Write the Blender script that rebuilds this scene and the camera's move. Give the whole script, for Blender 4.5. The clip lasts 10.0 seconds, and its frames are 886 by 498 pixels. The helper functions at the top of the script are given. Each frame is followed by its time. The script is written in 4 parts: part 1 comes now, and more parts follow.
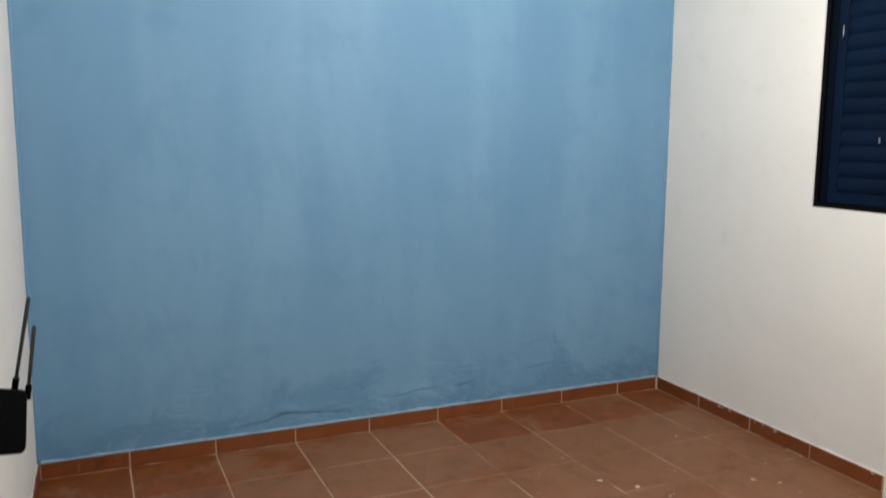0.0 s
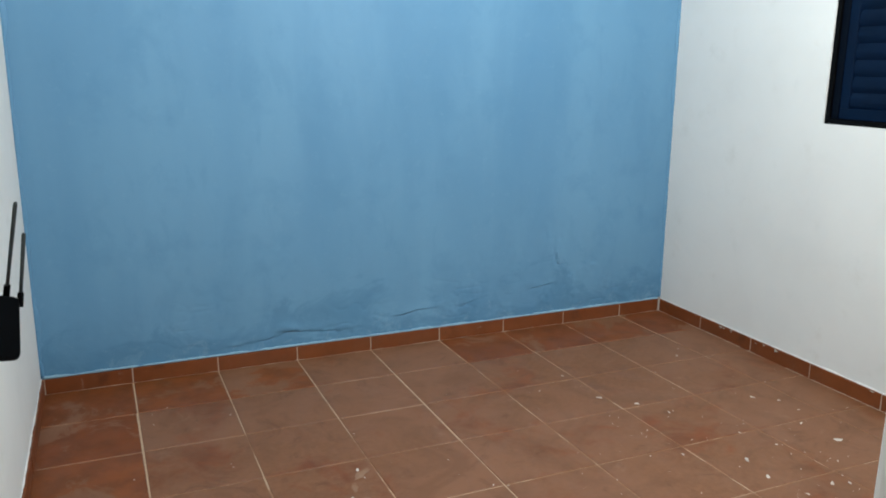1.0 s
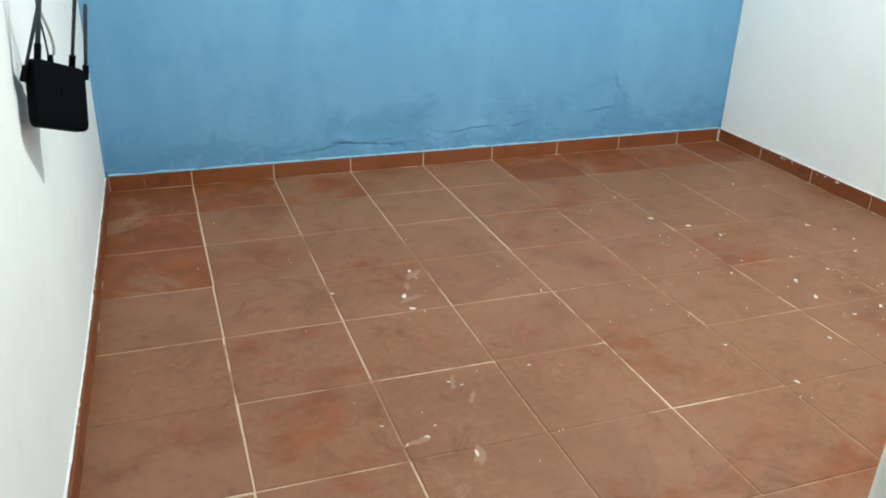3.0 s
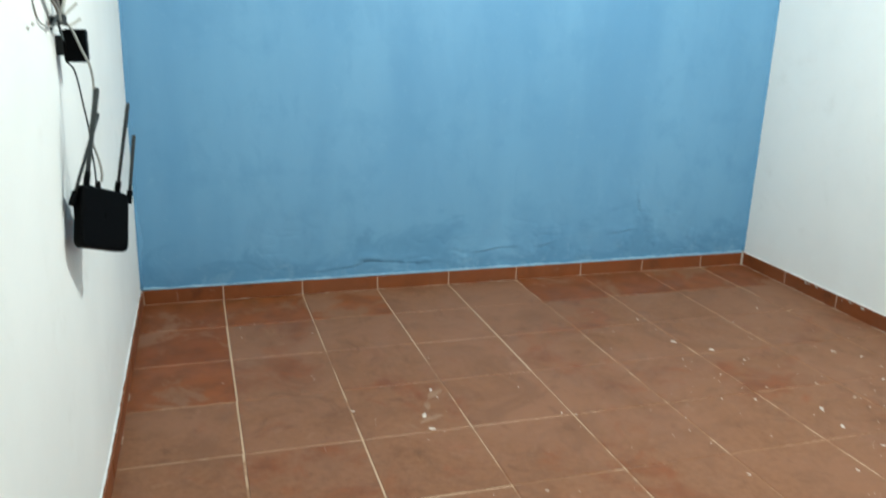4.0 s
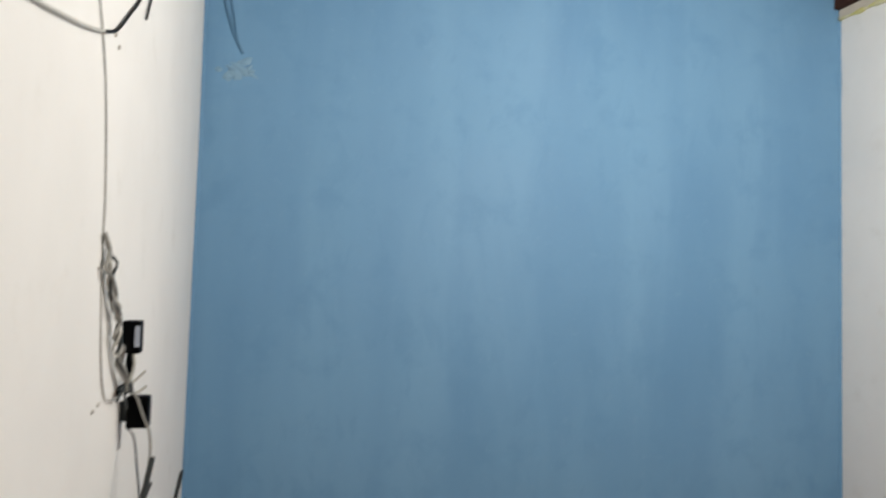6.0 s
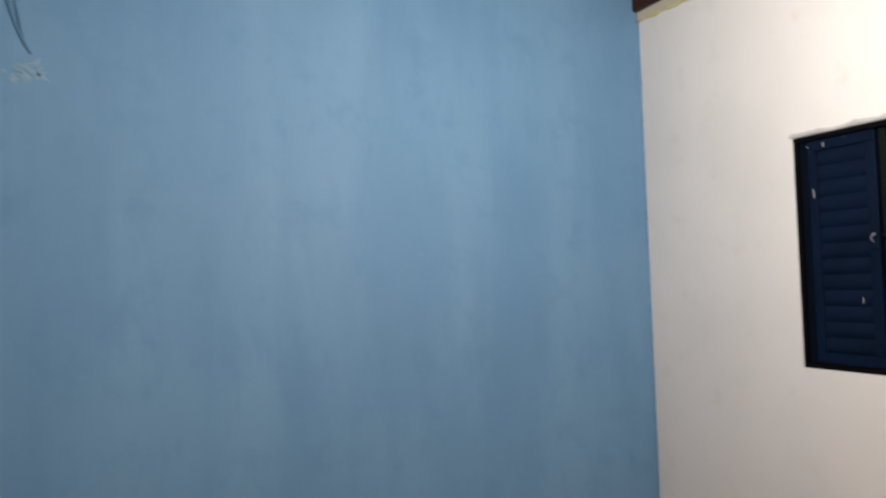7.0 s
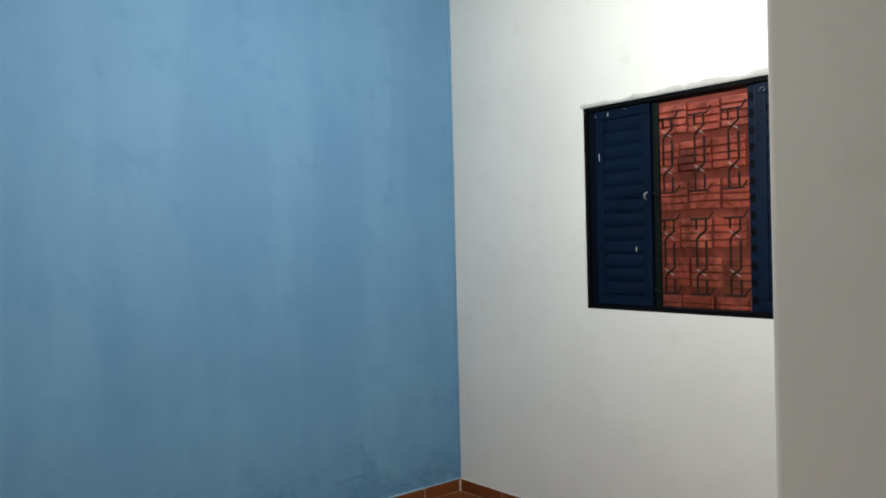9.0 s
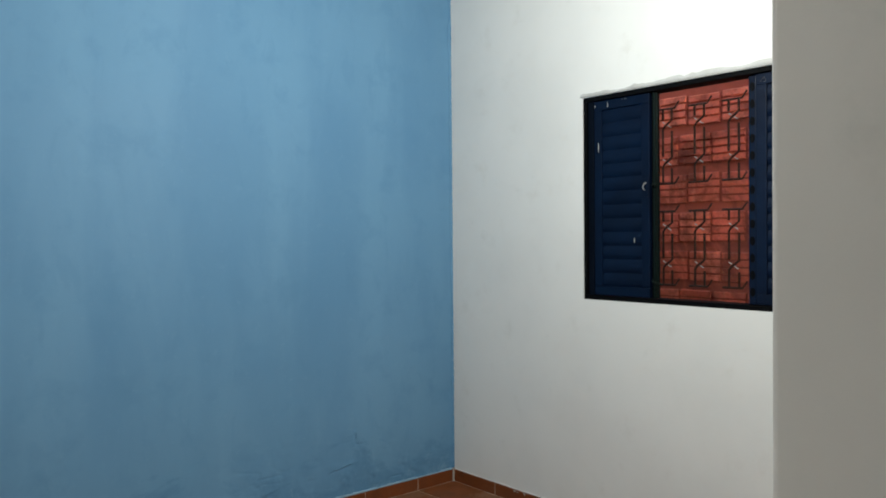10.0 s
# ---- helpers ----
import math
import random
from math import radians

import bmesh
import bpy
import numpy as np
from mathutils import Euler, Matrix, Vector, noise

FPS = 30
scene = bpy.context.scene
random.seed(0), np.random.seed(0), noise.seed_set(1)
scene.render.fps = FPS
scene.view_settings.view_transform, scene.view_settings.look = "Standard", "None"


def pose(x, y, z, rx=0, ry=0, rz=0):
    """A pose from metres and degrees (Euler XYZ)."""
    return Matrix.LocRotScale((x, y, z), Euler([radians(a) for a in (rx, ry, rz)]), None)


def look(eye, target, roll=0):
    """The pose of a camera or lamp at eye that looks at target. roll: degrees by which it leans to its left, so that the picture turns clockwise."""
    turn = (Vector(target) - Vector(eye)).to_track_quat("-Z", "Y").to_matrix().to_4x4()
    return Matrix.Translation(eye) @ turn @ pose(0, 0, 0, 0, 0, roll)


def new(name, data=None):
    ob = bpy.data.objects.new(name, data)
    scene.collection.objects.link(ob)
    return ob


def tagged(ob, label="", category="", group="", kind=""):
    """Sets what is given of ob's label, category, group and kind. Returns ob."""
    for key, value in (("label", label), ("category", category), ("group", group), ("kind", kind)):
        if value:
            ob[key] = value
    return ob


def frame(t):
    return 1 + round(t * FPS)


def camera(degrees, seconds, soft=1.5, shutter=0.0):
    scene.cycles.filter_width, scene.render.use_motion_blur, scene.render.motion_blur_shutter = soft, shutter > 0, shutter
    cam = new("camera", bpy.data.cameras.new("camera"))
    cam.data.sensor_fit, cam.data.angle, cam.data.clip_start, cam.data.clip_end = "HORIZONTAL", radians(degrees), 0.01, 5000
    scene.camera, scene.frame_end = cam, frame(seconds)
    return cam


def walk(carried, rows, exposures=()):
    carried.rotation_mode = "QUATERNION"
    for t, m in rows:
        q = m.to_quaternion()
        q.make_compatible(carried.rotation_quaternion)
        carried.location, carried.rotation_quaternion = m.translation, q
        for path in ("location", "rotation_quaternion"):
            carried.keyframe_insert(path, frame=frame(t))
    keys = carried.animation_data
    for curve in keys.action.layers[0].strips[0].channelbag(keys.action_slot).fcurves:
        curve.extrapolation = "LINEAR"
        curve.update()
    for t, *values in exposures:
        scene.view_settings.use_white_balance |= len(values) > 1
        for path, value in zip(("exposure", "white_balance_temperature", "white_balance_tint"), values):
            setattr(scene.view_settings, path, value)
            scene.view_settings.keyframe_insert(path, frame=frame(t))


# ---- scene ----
cam = camera(58.9, 10.0, soft=1.8, shutter=0.45)
PATH = [
    (0, (0.330, -3.584, 1.458), (1.104, -1.76, 1.17), 0.2),
    (0.5, (0.349, -3.575, 1.399), (1.102, -1.768, 0.992), 0.1),
    (1, (0.361, -3.556, 1.398), (1.108, -1.765, 0.936), 0.3),
    (1.5, (0.331, -3.564, 1.358), (1.019, -1.755, 0.855), -0.3),
    (2, (0.336, -3.58, 1.268), (0.927, -1.783, 0.618), -0.3),
    (3.3, (0.322, -3.578, 1.274), (0.928, -1.872, 0.425), 2.0),
    (3.5, (0.329, -3.583, 1.258), (0.935, -1.835, 0.5), 1.9),
    (4, (0.334, -3.63, 1.315), (0.884, -1.794, 0.744), 1.7),
    (4.5, (0.309, -3.582, 1.346), (0.769, -1.676, 0.949), 0.9),
    (5, (0.311, -3.593, 1.404), (0.625, -1.628, 1.199), 0.3),
    (5.2, (0.306, -3.595, 1.419), (0.587, -1.619, 1.285), 0.4),
    (6.3, (0.353, -3.525, 1.561), (0.885, -1.603, 1.716), 0.9),
    (6.5, (0.358, -3.523, 1.578), (0.978, -1.628, 1.743), -0.1),
    (7, (0.372, -3.509, 1.585), (1.195, -1.688, 1.663), -2.0),
    (7.5, (0.396, -3.528, 1.509), (1.364, -1.78, 1.452), -0.9),
    (8, (0.338, -3.546, 1.474), (1.474, -1.901, 1.428), -0.7),
    (8.5, (0.170, -3.576, 1.494), (1.430, -2.029, 1.472), -2.1),
    (9, (0.113, -3.578, 1.495), (1.397, -2.049, 1.479), -1.4),
    (9.5, (0.139, -3.568, 1.483), (1.420, -2.035, 1.458), -0.6),
    (10, (0.133, -3.565, 1.465), (1.427, -2.031, 1.434), -0.5),
]
EXPOSURES = [
    (0.0, 3.10, 6560, 9), (0.5, 3.27, 6120, 5), (1.0, 3.30, 5740, 1), (1.5, 3.45, 5690, 0), (2.0, 3.58, 5700, -1), (3.5, 3.91, 5600, -7), (4.0, 3.68, 5680, -6), (4.5, 3.46, 5650, -3),
    (5.0, 3.21, 5730, 0), (5.2, 3.12, 5880, 3), (6.3, 2.80, 6600, 11), (6.5, 2.76, 6640, 12), (7.0, 2.69, 6720, 15), (7.5, 2.79, 6680, 12), (8.0, 2.85, 6480, 8),
    (8.5, 2.73, 6200, 6), (9.0, 2.68, 6100, 4), (10.0, 2.66, 6000, 2),
]
walk(cam, [(t, look(eye, target, roll)) for t, eye, target, roll in PATH], EXPOSURES)

# ---- world and lights ----
world = bpy.data.worlds.new("sky")
scene.world = world
world.use_nodes = True
wn = world.node_tree.nodes
sky = wn.new("ShaderNodeTexSky")
sky.sky_type = "NISHITA"
sky.sun_disc = False
sky.sun_elevation = radians(12)
sky.sun_rotation = radians(200)
wn["Background"].inputs["Strength"].default_value = 0.15
world.node_tree.links.new(sky.outputs[0], wn["Background"].inputs["Color"])

# the bulb that hangs from the roof in the middle of the room, which throws the shadows on the side wall
bulb = bpy.data.lights.new("bulb_light", "POINT")
bulb.energy, bulb.color, bulb.shadow_soft_size = 16.6, (1.0, 0.955, 0.89), 0.04
new("bulb_light", bulb).matrix_world = pose(1.79, -1.99, 2.63)

# ---- plan ----
W = 3.212            # room width, side wall to window wall
D = 3.190            # room depth, painted wall to the wall with the doorway
T = 0.15             # wall thickness
DOOR = 0.861         # doorway width
WY0, WY1, WZ0, WZ1 = -1.008, -2.245, 1.147, 2.152   # window opening


def lean(y, z=0.0):
    """How far the side wall falls back towards the foot of its far corner."""
    return 0.018 * max(0.0, 1 + y / 1.4) * max(0.0, 1 - z / 2.2)


def roof_z(x):
    return 3.139 + 0.16 * (3.177 - x)


# ---- materials ----
class Nodes:
    """A small builder for node materials."""

    def __init__(self, name):
        self.mat = bpy.data.materials.new(name)
        self.mat.use_nodes = True
        self.tree = self.mat.node_tree
        self.bsdf = self.tree.nodes["Principled BSDF"]
        self.pos = self.tree.nodes.new("ShaderNodeNewGeometry").outputs["Position"]

    def link(self, a, b):
        self.tree.links.new(a, b)

    def stretched(self, sx, sy, sz, source=None):
        m = self.tree.nodes.new("ShaderNodeMapping")
        m.inputs["Scale"].default_value = (sx, sy, sz)
        self.link(source or self.pos, m.inputs["Vector"])
        return m.outputs[0]

    def noise(self, scale, detail=4.0, rough=0.55, vector=None, distortion=0.0):
        n = self.tree.nodes.new("ShaderNodeTexNoise")
        n.inputs["Scale"].default_value, n.inputs["Detail"].default_value = scale, detail
        n.inputs["Roughness"].default_value, n.inputs["Distortion"].default_value = rough, distortion
        self.link(vector or self.pos, n.inputs["Vector"])
        return n.outputs["Fac"]

    def ramp(self, fac, lo, hi, a=0.0, b=1.0):
        r = self.tree.nodes.new("ShaderNodeMapRange")
        r.interpolation_type = "SMOOTHSTEP"
        for key, value in (("From Min", lo), ("From Max", hi), ("To Min", a), ("To Max", b)):
            r.inputs[key].default_value = value
        self.link(fac, r.inputs["Value"])
        return r.outputs[0]

    def maths(self, op, a, b):
        m = self.tree.nodes.new("ShaderNodeMath")
        m.operation = op
        for i, v in enumerate((a, b)):
            if isinstance(v, (int, float)):
                m.inputs[i].default_value = v
            else:
                self.link(v, m.inputs[i])
        return m.outputs[0]

    def mix(self, fac, a, b):
        m = self.tree.nodes.new("ShaderNodeMix")
        m.data_type = "RGBA"
        for i, v in ((0, fac), (6, a), (7, b)):
            if isinstance(v, (int, float)):
                m.inputs[i].default_value = v
            elif isinstance(v, tuple):
                m.inputs[i].default_value = (*v, 1)
            else:
                self.link(v, m.inputs[i])
        return m.outputs[2]

    def random(self):
        return self.tree.nodes.new("ShaderNodeObjectInfo").outputs["Random"]

    def done(self, colour, rough=0.6, metal=0.0, bump=None, strength=0.2, distance=0.003, specular=0.5):
        b = self.bsdf
        for key, v in (("Base Color", colour), ("Roughness", rough)):
            if isinstance(v, tuple):
                b.inputs[key].default_value = (*v, 1)
            elif isinstance(v, (int, float)):
                b.inputs[key].default_value = v
            else:
                self.link(v, b.inputs[key])
        b.inputs["Metallic"].default_value = metal
        b.inputs["Specular IOR Level"].default_value = specular
        if bump is not None:
            n = self.tree.nodes.new("ShaderNodeBump")
            n.inputs["Strength"].default_value, n.inputs["Distance"].default_value = strength, distance
            self.link(bump, n.inputs["Height"])
            self.link(n.outputs[0], b.inputs["Normal"])
        return self.mat


def blue_paint():
    n = Nodes("blue_paint")
    streaks = n.noise(1.0, 3, 0.5, n.stretched(3.2, 3.2, 0.55), 0.4)
    cloud = n.noise(1.1, 3, 0.5)
    blotch = n.noise(4.5, 4, 0.55)
    fine = n.noise(60, 4, 0.6)
    col = n.mix(n.ramp(streaks, 0.30, 0.72), (0.119, 0.265, 0.443), (0.152, 0.313, 0.493))
    col = n.mix(n.ramp(cloud, 0.35, 0.7, 0, 0.5), col, (0.161, 0.327, 0.502))
    col = n.mix(n.ramp(blotch, 0.50, 0.72, 0, 0.6), col, (0.114, 0.259, 0.433))
    # pale rubbed spots, sparse
    spots = n.ramp(n.noise(6, 5, 0.7), 0.70, 0.80, 0, 0.22)
    col = n.mix(spots, col, (0.347, 0.503, 0.651))
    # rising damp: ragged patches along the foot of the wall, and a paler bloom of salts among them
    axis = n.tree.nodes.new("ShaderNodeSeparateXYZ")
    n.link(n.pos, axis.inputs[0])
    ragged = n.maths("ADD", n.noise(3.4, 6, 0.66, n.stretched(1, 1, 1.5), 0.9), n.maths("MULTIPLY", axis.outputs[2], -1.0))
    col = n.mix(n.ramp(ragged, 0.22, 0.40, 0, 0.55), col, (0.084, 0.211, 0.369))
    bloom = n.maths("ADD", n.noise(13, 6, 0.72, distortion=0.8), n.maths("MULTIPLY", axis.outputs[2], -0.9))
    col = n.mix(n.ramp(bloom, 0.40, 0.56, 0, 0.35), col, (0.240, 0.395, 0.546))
    # short brush marks and faint scuffs all over
    brush = n.noise(9, 5, 0.6, n.stretched(1.0, 1.0, 0.45), 0.6)
    col = n.mix(n.ramp(brush, 0.52, 0.70, 0, 0.30), col, (0.110, 0.253, 0.425))
    col = n.mix(n.ramp(n.noise(22, 5, 0.65), 0.55, 0.75, 0, 0.16), col, (0.214, 0.381, 0.546))
    height = n.maths("ADD", n.maths("MULTIPLY", fine, 0.35), n.noise(6, 3, 0.5, n.stretched(1, 1, 0.5)))
    return n.done(col, n.ramp(cloud, 0.3, 0.7, 0.55, 0.68), bump=height, strength=0.14, distance=0.005, specular=0.35)


def white_paint(name, tint=(0.785, 0.785, 0.763)):
    n = Nodes(name)
    big = n.noise(1.6, 4, 0.55)
    dirt = n.noise(5, 6, 0.65)
    col = n.mix(n.ramp(big, 0.35, 0.7), tint, tuple(c * 0.94 for c in tint))
    col = n.mix(n.ramp(dirt, 0.55, 0.80, 0, 0.45), col, (0.62, 0.605, 0.56))
    col = n.mix(n.ramp(n.noise(2.6, 5, 0.65, n.stretched(1, 1, 1.6), 0.8), 0.56, 0.76, 0, 0.22), col, (0.70, 0.69, 0.665))
    height = n.maths("ADD", n.maths("MULTIPLY", n.noise(70, 3, 0.6), 0.3), n.noise(8, 3, 0.5))
    return n.done(col, 0.7, bump=height, strength=0.22, distance=0.005, specular=0.35)


def terracotta(name, trodden=0.94, skirting=False):
    """Glazed-off clay tile: saturated where clean, browner under trodden dust."""
    n = Nodes(name)
    rnd = n.random()
    dust = n.noise(1.9, 6, 0.62, distortion=0.7)
    grain = n.noise(45, 5, 0.65)
    mott = n.noise(9, 5, 0.6)
    clean = n.mix(rnd, (0.190, 0.052, 0.011), (0.232, 0.070, 0.016))
    clean = n.mix(n.ramp(mott, 0.35, 0.7, 0, 0.6), clean, (0.110, 0.034, 0.009))
    if skirting:
        clean = n.mix(0.5, clean, (0.165, 0.042, 0.010))
    dusty = n.mix(n.ramp(grain, 0.3, 0.7), (0.184, 0.080, 0.035), (0.224, 0.103, 0.049))
    dusty = n.mix(n.ramp(n.noise(0.9, 3, 0.5), 0.4, 0.65), dusty, (0.222, 0.104, 0.055))
    patchy = n.maths("ADD", n.maths("MULTIPLY", dust, 0.65), n.maths("MULTIPLY", n.noise(5.5, 5, 0.65, distortion=1.2), 0.35))
    shift = n.maths("MULTIPLY", n.maths("SUBTRACT", rnd, 0.5), 0.05)
    edge, wide = (0.36, 0.14) if trodden > 0.6 else (0.525, 0.05)
    amount = n.maths("MULTIPLY", n.ramp(n.maths("ADD", patchy, shift), edge, edge + wide), 0.10 if skirting else 0.95)
    col = n.mix(amount, clean, dusty)
    # dark scuffs, cloudy wear and pale powder, less of it where few feet pass
    worn = 1.0 if trodden > 0.6 else 0.45
    col = n.mix(n.ramp(n.noise(16, 6, 0.7, distortion=1.5), 0.55, 0.75, 0, 0.20 * worn), col, (0.105, 0.043, 0.017))
    col = n.mix(n.ramp(n.noise(3.1, 6, 0.65, distortion=1.2), 0.46, 0.68, 0, 0.40 * worn), col, (0.128, 0.056, 0.024))
    col = n.mix(n.ramp(n.noise(5.2, 7, 0.7, distortion=1.8), 0.53, 0.74, 0, 0.52 * worn), col, (0.082, 0.031, 0.011))
    col = n.mix(n.ramp(n.noise(8, 7, 0.75, distortion=1.0), 0.57, 0.78, 0, 0.12 if skirting else 0.45 * worn), col, (0.33, 0.205, 0.135))
    if skirting:
        col = n.mix(n.ramp(n.noise(11, 6, 0.72, distortion=0.6), 0.62, 0.76, 0, 0.35), col, (0.40, 0.33, 0.27))
        col = n.mix(n.ramp(n.noise(7, 5, 0.65), 0.56, 0.72, 0, 0.5), col, (0.060, 0.020, 0.008))
    rough = n.ramp(dust, 0.3, 0.65, 0.46, 0.66)
    return n.done(col, rough, bump=n.maths("ADD", mott, n.maths("MULTIPLY", grain, 0.4)), strength=0.22, distance=0.004, specular=0.36)


def grout():
    n = Nodes("grout")
    worn = n.noise(3.2, 4, 0.6, distortion=0.5)
    # most trodden from the doorway towards the window, where the pale joint is worn in
    axis = n.tree.nodes.new("ShaderNodeSeparateXYZ")
    n.link(n.pos, axis.inputs[0])
    way = n.maths("SUBTRACT", n.maths("MULTIPLY", n.maths("SUBTRACT", axis.outputs[0], axis.outputs[1]), 0.060), 0.165)
    col = n.mix(n.ramp(n.maths("ADD", worn, way), 0.47, 0.57), (0.50, 0.360, 0.245), (0.270, 0.146, 0.083))
    col = n.mix(n.ramp(n.noise(60, 3, 0.6), 0.4, 0.7, 0, 0.4), col, (0.35, 0.24, 0.16))
    return n.done(col, 0.9, bump=n.noise(120, 3, 0.6), strength=0.3, distance=0.002, specular=0.2)


def simple(name, a, b, scale=20.0, rough=0.5, metal=0.0, strength=0.1, specular=0.5):
    n = Nodes(name)
    return n.done(n.mix(n.noise(scale, 5, 0.6), a, b), rough, metal, n.noise(scale * 3, 4, 0.6), strength, 0.002, specular)


def shutter_paint():
    n = Nodes("navy_enamel")
    wear = n.noise(16, 6, 0.7)
    col = n.mix(n.ramp(n.noise(4, 4, 0.6), 0.3, 0.7), (0.0005, 0.0042, 0.016), (0.0010, 0.0076, 0.027))
    col = n.mix(n.ramp(wear, 0.76, 0.82, 0, 0.5), col, (0.16, 0.20, 0.26))
    return n.done(col, n.ramp(wear, 0.3, 0.7, 0.42, 0.55), bump=n.noise(40, 4, 0.6), strength=0.12, distance=0.002, specular=0.16)


def clay_block():
    n = Nodes("clay_block")
    rnd = n.random()
    col = n.mix(rnd, (0.56, 0.108, 0.066), (0.80, 0.210, 0.130))
    col = n.mix(n.ramp(n.noise(3.2, 5, 0.65, distortion=0.8), 0.42, 0.66, 0, 0.8), col, (0.17, 0.044, 0.028))
    col = n.mix(n.ramp(n.noise(13, 5, 0.7), 0.50, 0.72, 0, 0.6), col, (0.14, 0.040, 0.026))
    col = n.mix(n.ramp(n.noise(40, 4, 0.6), 0.5, 0.8, 0, 0.4), col, (0.62, 0.27, 0.16))
    # shade painted over the lower courses in ragged patches, darker towards the ground
    axis = n.tree.nodes.new("ShaderNodeSeparateXYZ")
    n.link(n.pos, axis.inputs[0])
    low_shade = n.maths("ADD", n.noise(2.3, 6, 0.68, distortion=1.0), n.maths("MULTIPLY", axis.outputs[2], -0.30))
    col = n.mix(n.ramp(low_shade, -0.06, 0.11, 0, 0.55), col, (0.085, 0.026, 0.020))
    return n.done(col, 0.85, bump=n.noise(60, 5, 0.65), strength=0.45, distance=0.005, specular=0.2)


def clay_mortar():
    n = Nodes("cement_mortar")
    col = n.mix(n.noise(9, 5, 0.6), (0.20, 0.046, 0.030), (0.42, 0.105, 0.068))
    axis = n.tree.nodes.new("ShaderNodeSeparateXYZ")
    n.link(n.pos, axis.inputs[0])
    # the same shade painted into the mortar between the lower courses
    low_shade = n.maths("ADD", n.noise(2.3, 6, 0.68, distortion=1.0), n.maths("MULTIPLY", axis.outputs[2], -0.30))
    col = n.mix(n.ramp(low_shade, -0.06, 0.11, 0, 0.55), col, (0.070, 0.024, 0.018))
    return n.done(col, 0.95, bump=n.noise(27, 4, 0.6), strength=0.4, distance=0.002, specular=0.2)


def sheet_cement():
    n = Nodes("fibre_cement")
    col = n.mix(n.ramp(n.noise(3, 5, 0.6, n.stretched(0.3, 1, 1)), 0.3, 0.7), (0.13, 0.105, 0.082), (0.25, 0.21, 0.175))
    col = n.mix(n.ramp(n.noise(10, 6, 0.7), 0.55, 0.70, 0, 0.6), col, (0.060, 0.046, 0.036))
    return n.done(col, 0.9, bump=n.noise(40, 4, 0.6), strength=0.3, distance=0.003, specular=0.2)


def beam_wood():
    n = Nodes("dark_timber")
    grain = n.noise(6, 6, 0.65, n.stretched(6, 0.5, 6), distortion=1.0)
    col = n.mix(n.ramp(grain, 0.3, 0.7), (0.026, 0.010, 0.007), (0.062, 0.025, 0.016))
    return n.done(col, 0.7, bump=grain, strength=0.4, distance=0.004, specular=0.25)


def foam_mat():
    n = Nodes("yellow_foam")
    col = n.mix(n.ramp(n.noise(18, 5, 0.65), 0.35, 0.65), (0.56, 0.53, 0.20), (0.64, 0.62, 0.47))
    return n.done(col, 0.9, bump=n.noise(70, 4, 0.6), strength=0.6, distance=0.006, specular=0.2)


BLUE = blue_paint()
WHITE = white_paint("white_paint")
GREY_PAINT = white_paint("hall_paint", (0.85, 0.81, 0.77))
TILE = terracotta("terracotta_tile")
TILE_LESS = terracotta("terracotta_tile_less_trodden", 0.40)
SKIRT = terracotta("terracotta_skirting", 0.5, True)
GROUT = grout()
JOINT = simple("skirting_joint", (0.30, 0.19, 0.125), (0.60, 0.49, 0.39), 25, 0.9, 0, 0.2, 0.2)
PALE_MORTAR = simple("pale_mortar", (0.30, 0.25, 0.20), (0.62, 0.59, 0.53), 45, 0.9, 0, 0.4, 0.2)
# paler than the wall's blue: the light on the lip, painted in
BLUE_HIGHLIGHT = simple("blue_edge_highlight", (0.17, 0.33, 0.48), (0.36, 0.50, 0.60), 30, 0.85, 0, 0.3, 0.2)
NAVY = shutter_paint()
NAVY_DEEP = simple("deep_navy_enamel", (0.0004, 0.0016, 0.0050), (0.0008, 0.0026, 0.0080), 18, 0.5, 0, 0.1, 0.12)
DARKSTEEL = simple("dark_green_enamel", (0.0008, 0.0040, 0.0030), (0.0018, 0.0070, 0.0050), 18, 0.45, 0, 0.1, 0.2)
# black of the frame's steel, also the shade painted in gaps and slots
BLACKGAP = simple("dark_steel_and_gap_shade", (0.0008, 0.0010, 0.0014), (0.0016, 0.0018, 0.0024), 30, 0.6, 0, 0.1, 0.08)
IRON = simple("rusty_iron", (0.012, 0.006, 0.0045), (0.052, 0.024, 0.016), 30, 0.7, 0.0, 0.3, 0.15)
CLAY = clay_block()
MORTAR = clay_mortar()
CEMENT = sheet_cement()
TIMBER = beam_wood()
FOAM = foam_mat()
RAWPLASTER = simple("raw_plaster", (0.48, 0.43, 0.35), (0.60, 0.56, 0.48), 14, 0.9, 0, 0.4, 0.2)
# pale tone for highlights painted on the grille's twisted bars
GLINT = simple("iron_glint", (0.36, 0.33, 0.30), (0.56, 0.52, 0.48), 60, 0.5, 0.3)
FILLER = simple("window_filler", (0.36, 0.36, 0.35), (0.66, 0.66, 0.64), 12, 0.9, 0, 0.5, 0.2)
SMEAR = simple("grey_filler", (0.58, 0.58, 0.55), (0.74, 0.74, 0.72), 22, 0.85, 0, 0.4, 0.2)
BLACKPLASTIC = simple("black_plastic", (0.0010, 0.0012, 0.0015), (0.0018, 0.0021, 0.0026), 60, 0.55, 0, 0.05, 0.04)
GREYPLASTIC = simple("dark_grey_plastic", (0.022, 0.027, 0.028), (0.040, 0.047, 0.049), 60, 0.5, 0, 0.05, 0.25)
LABEL = simple("silver_label", (0.34, 0.38, 0.46), (0.44, 0.48, 0.56), 40, 0.4)
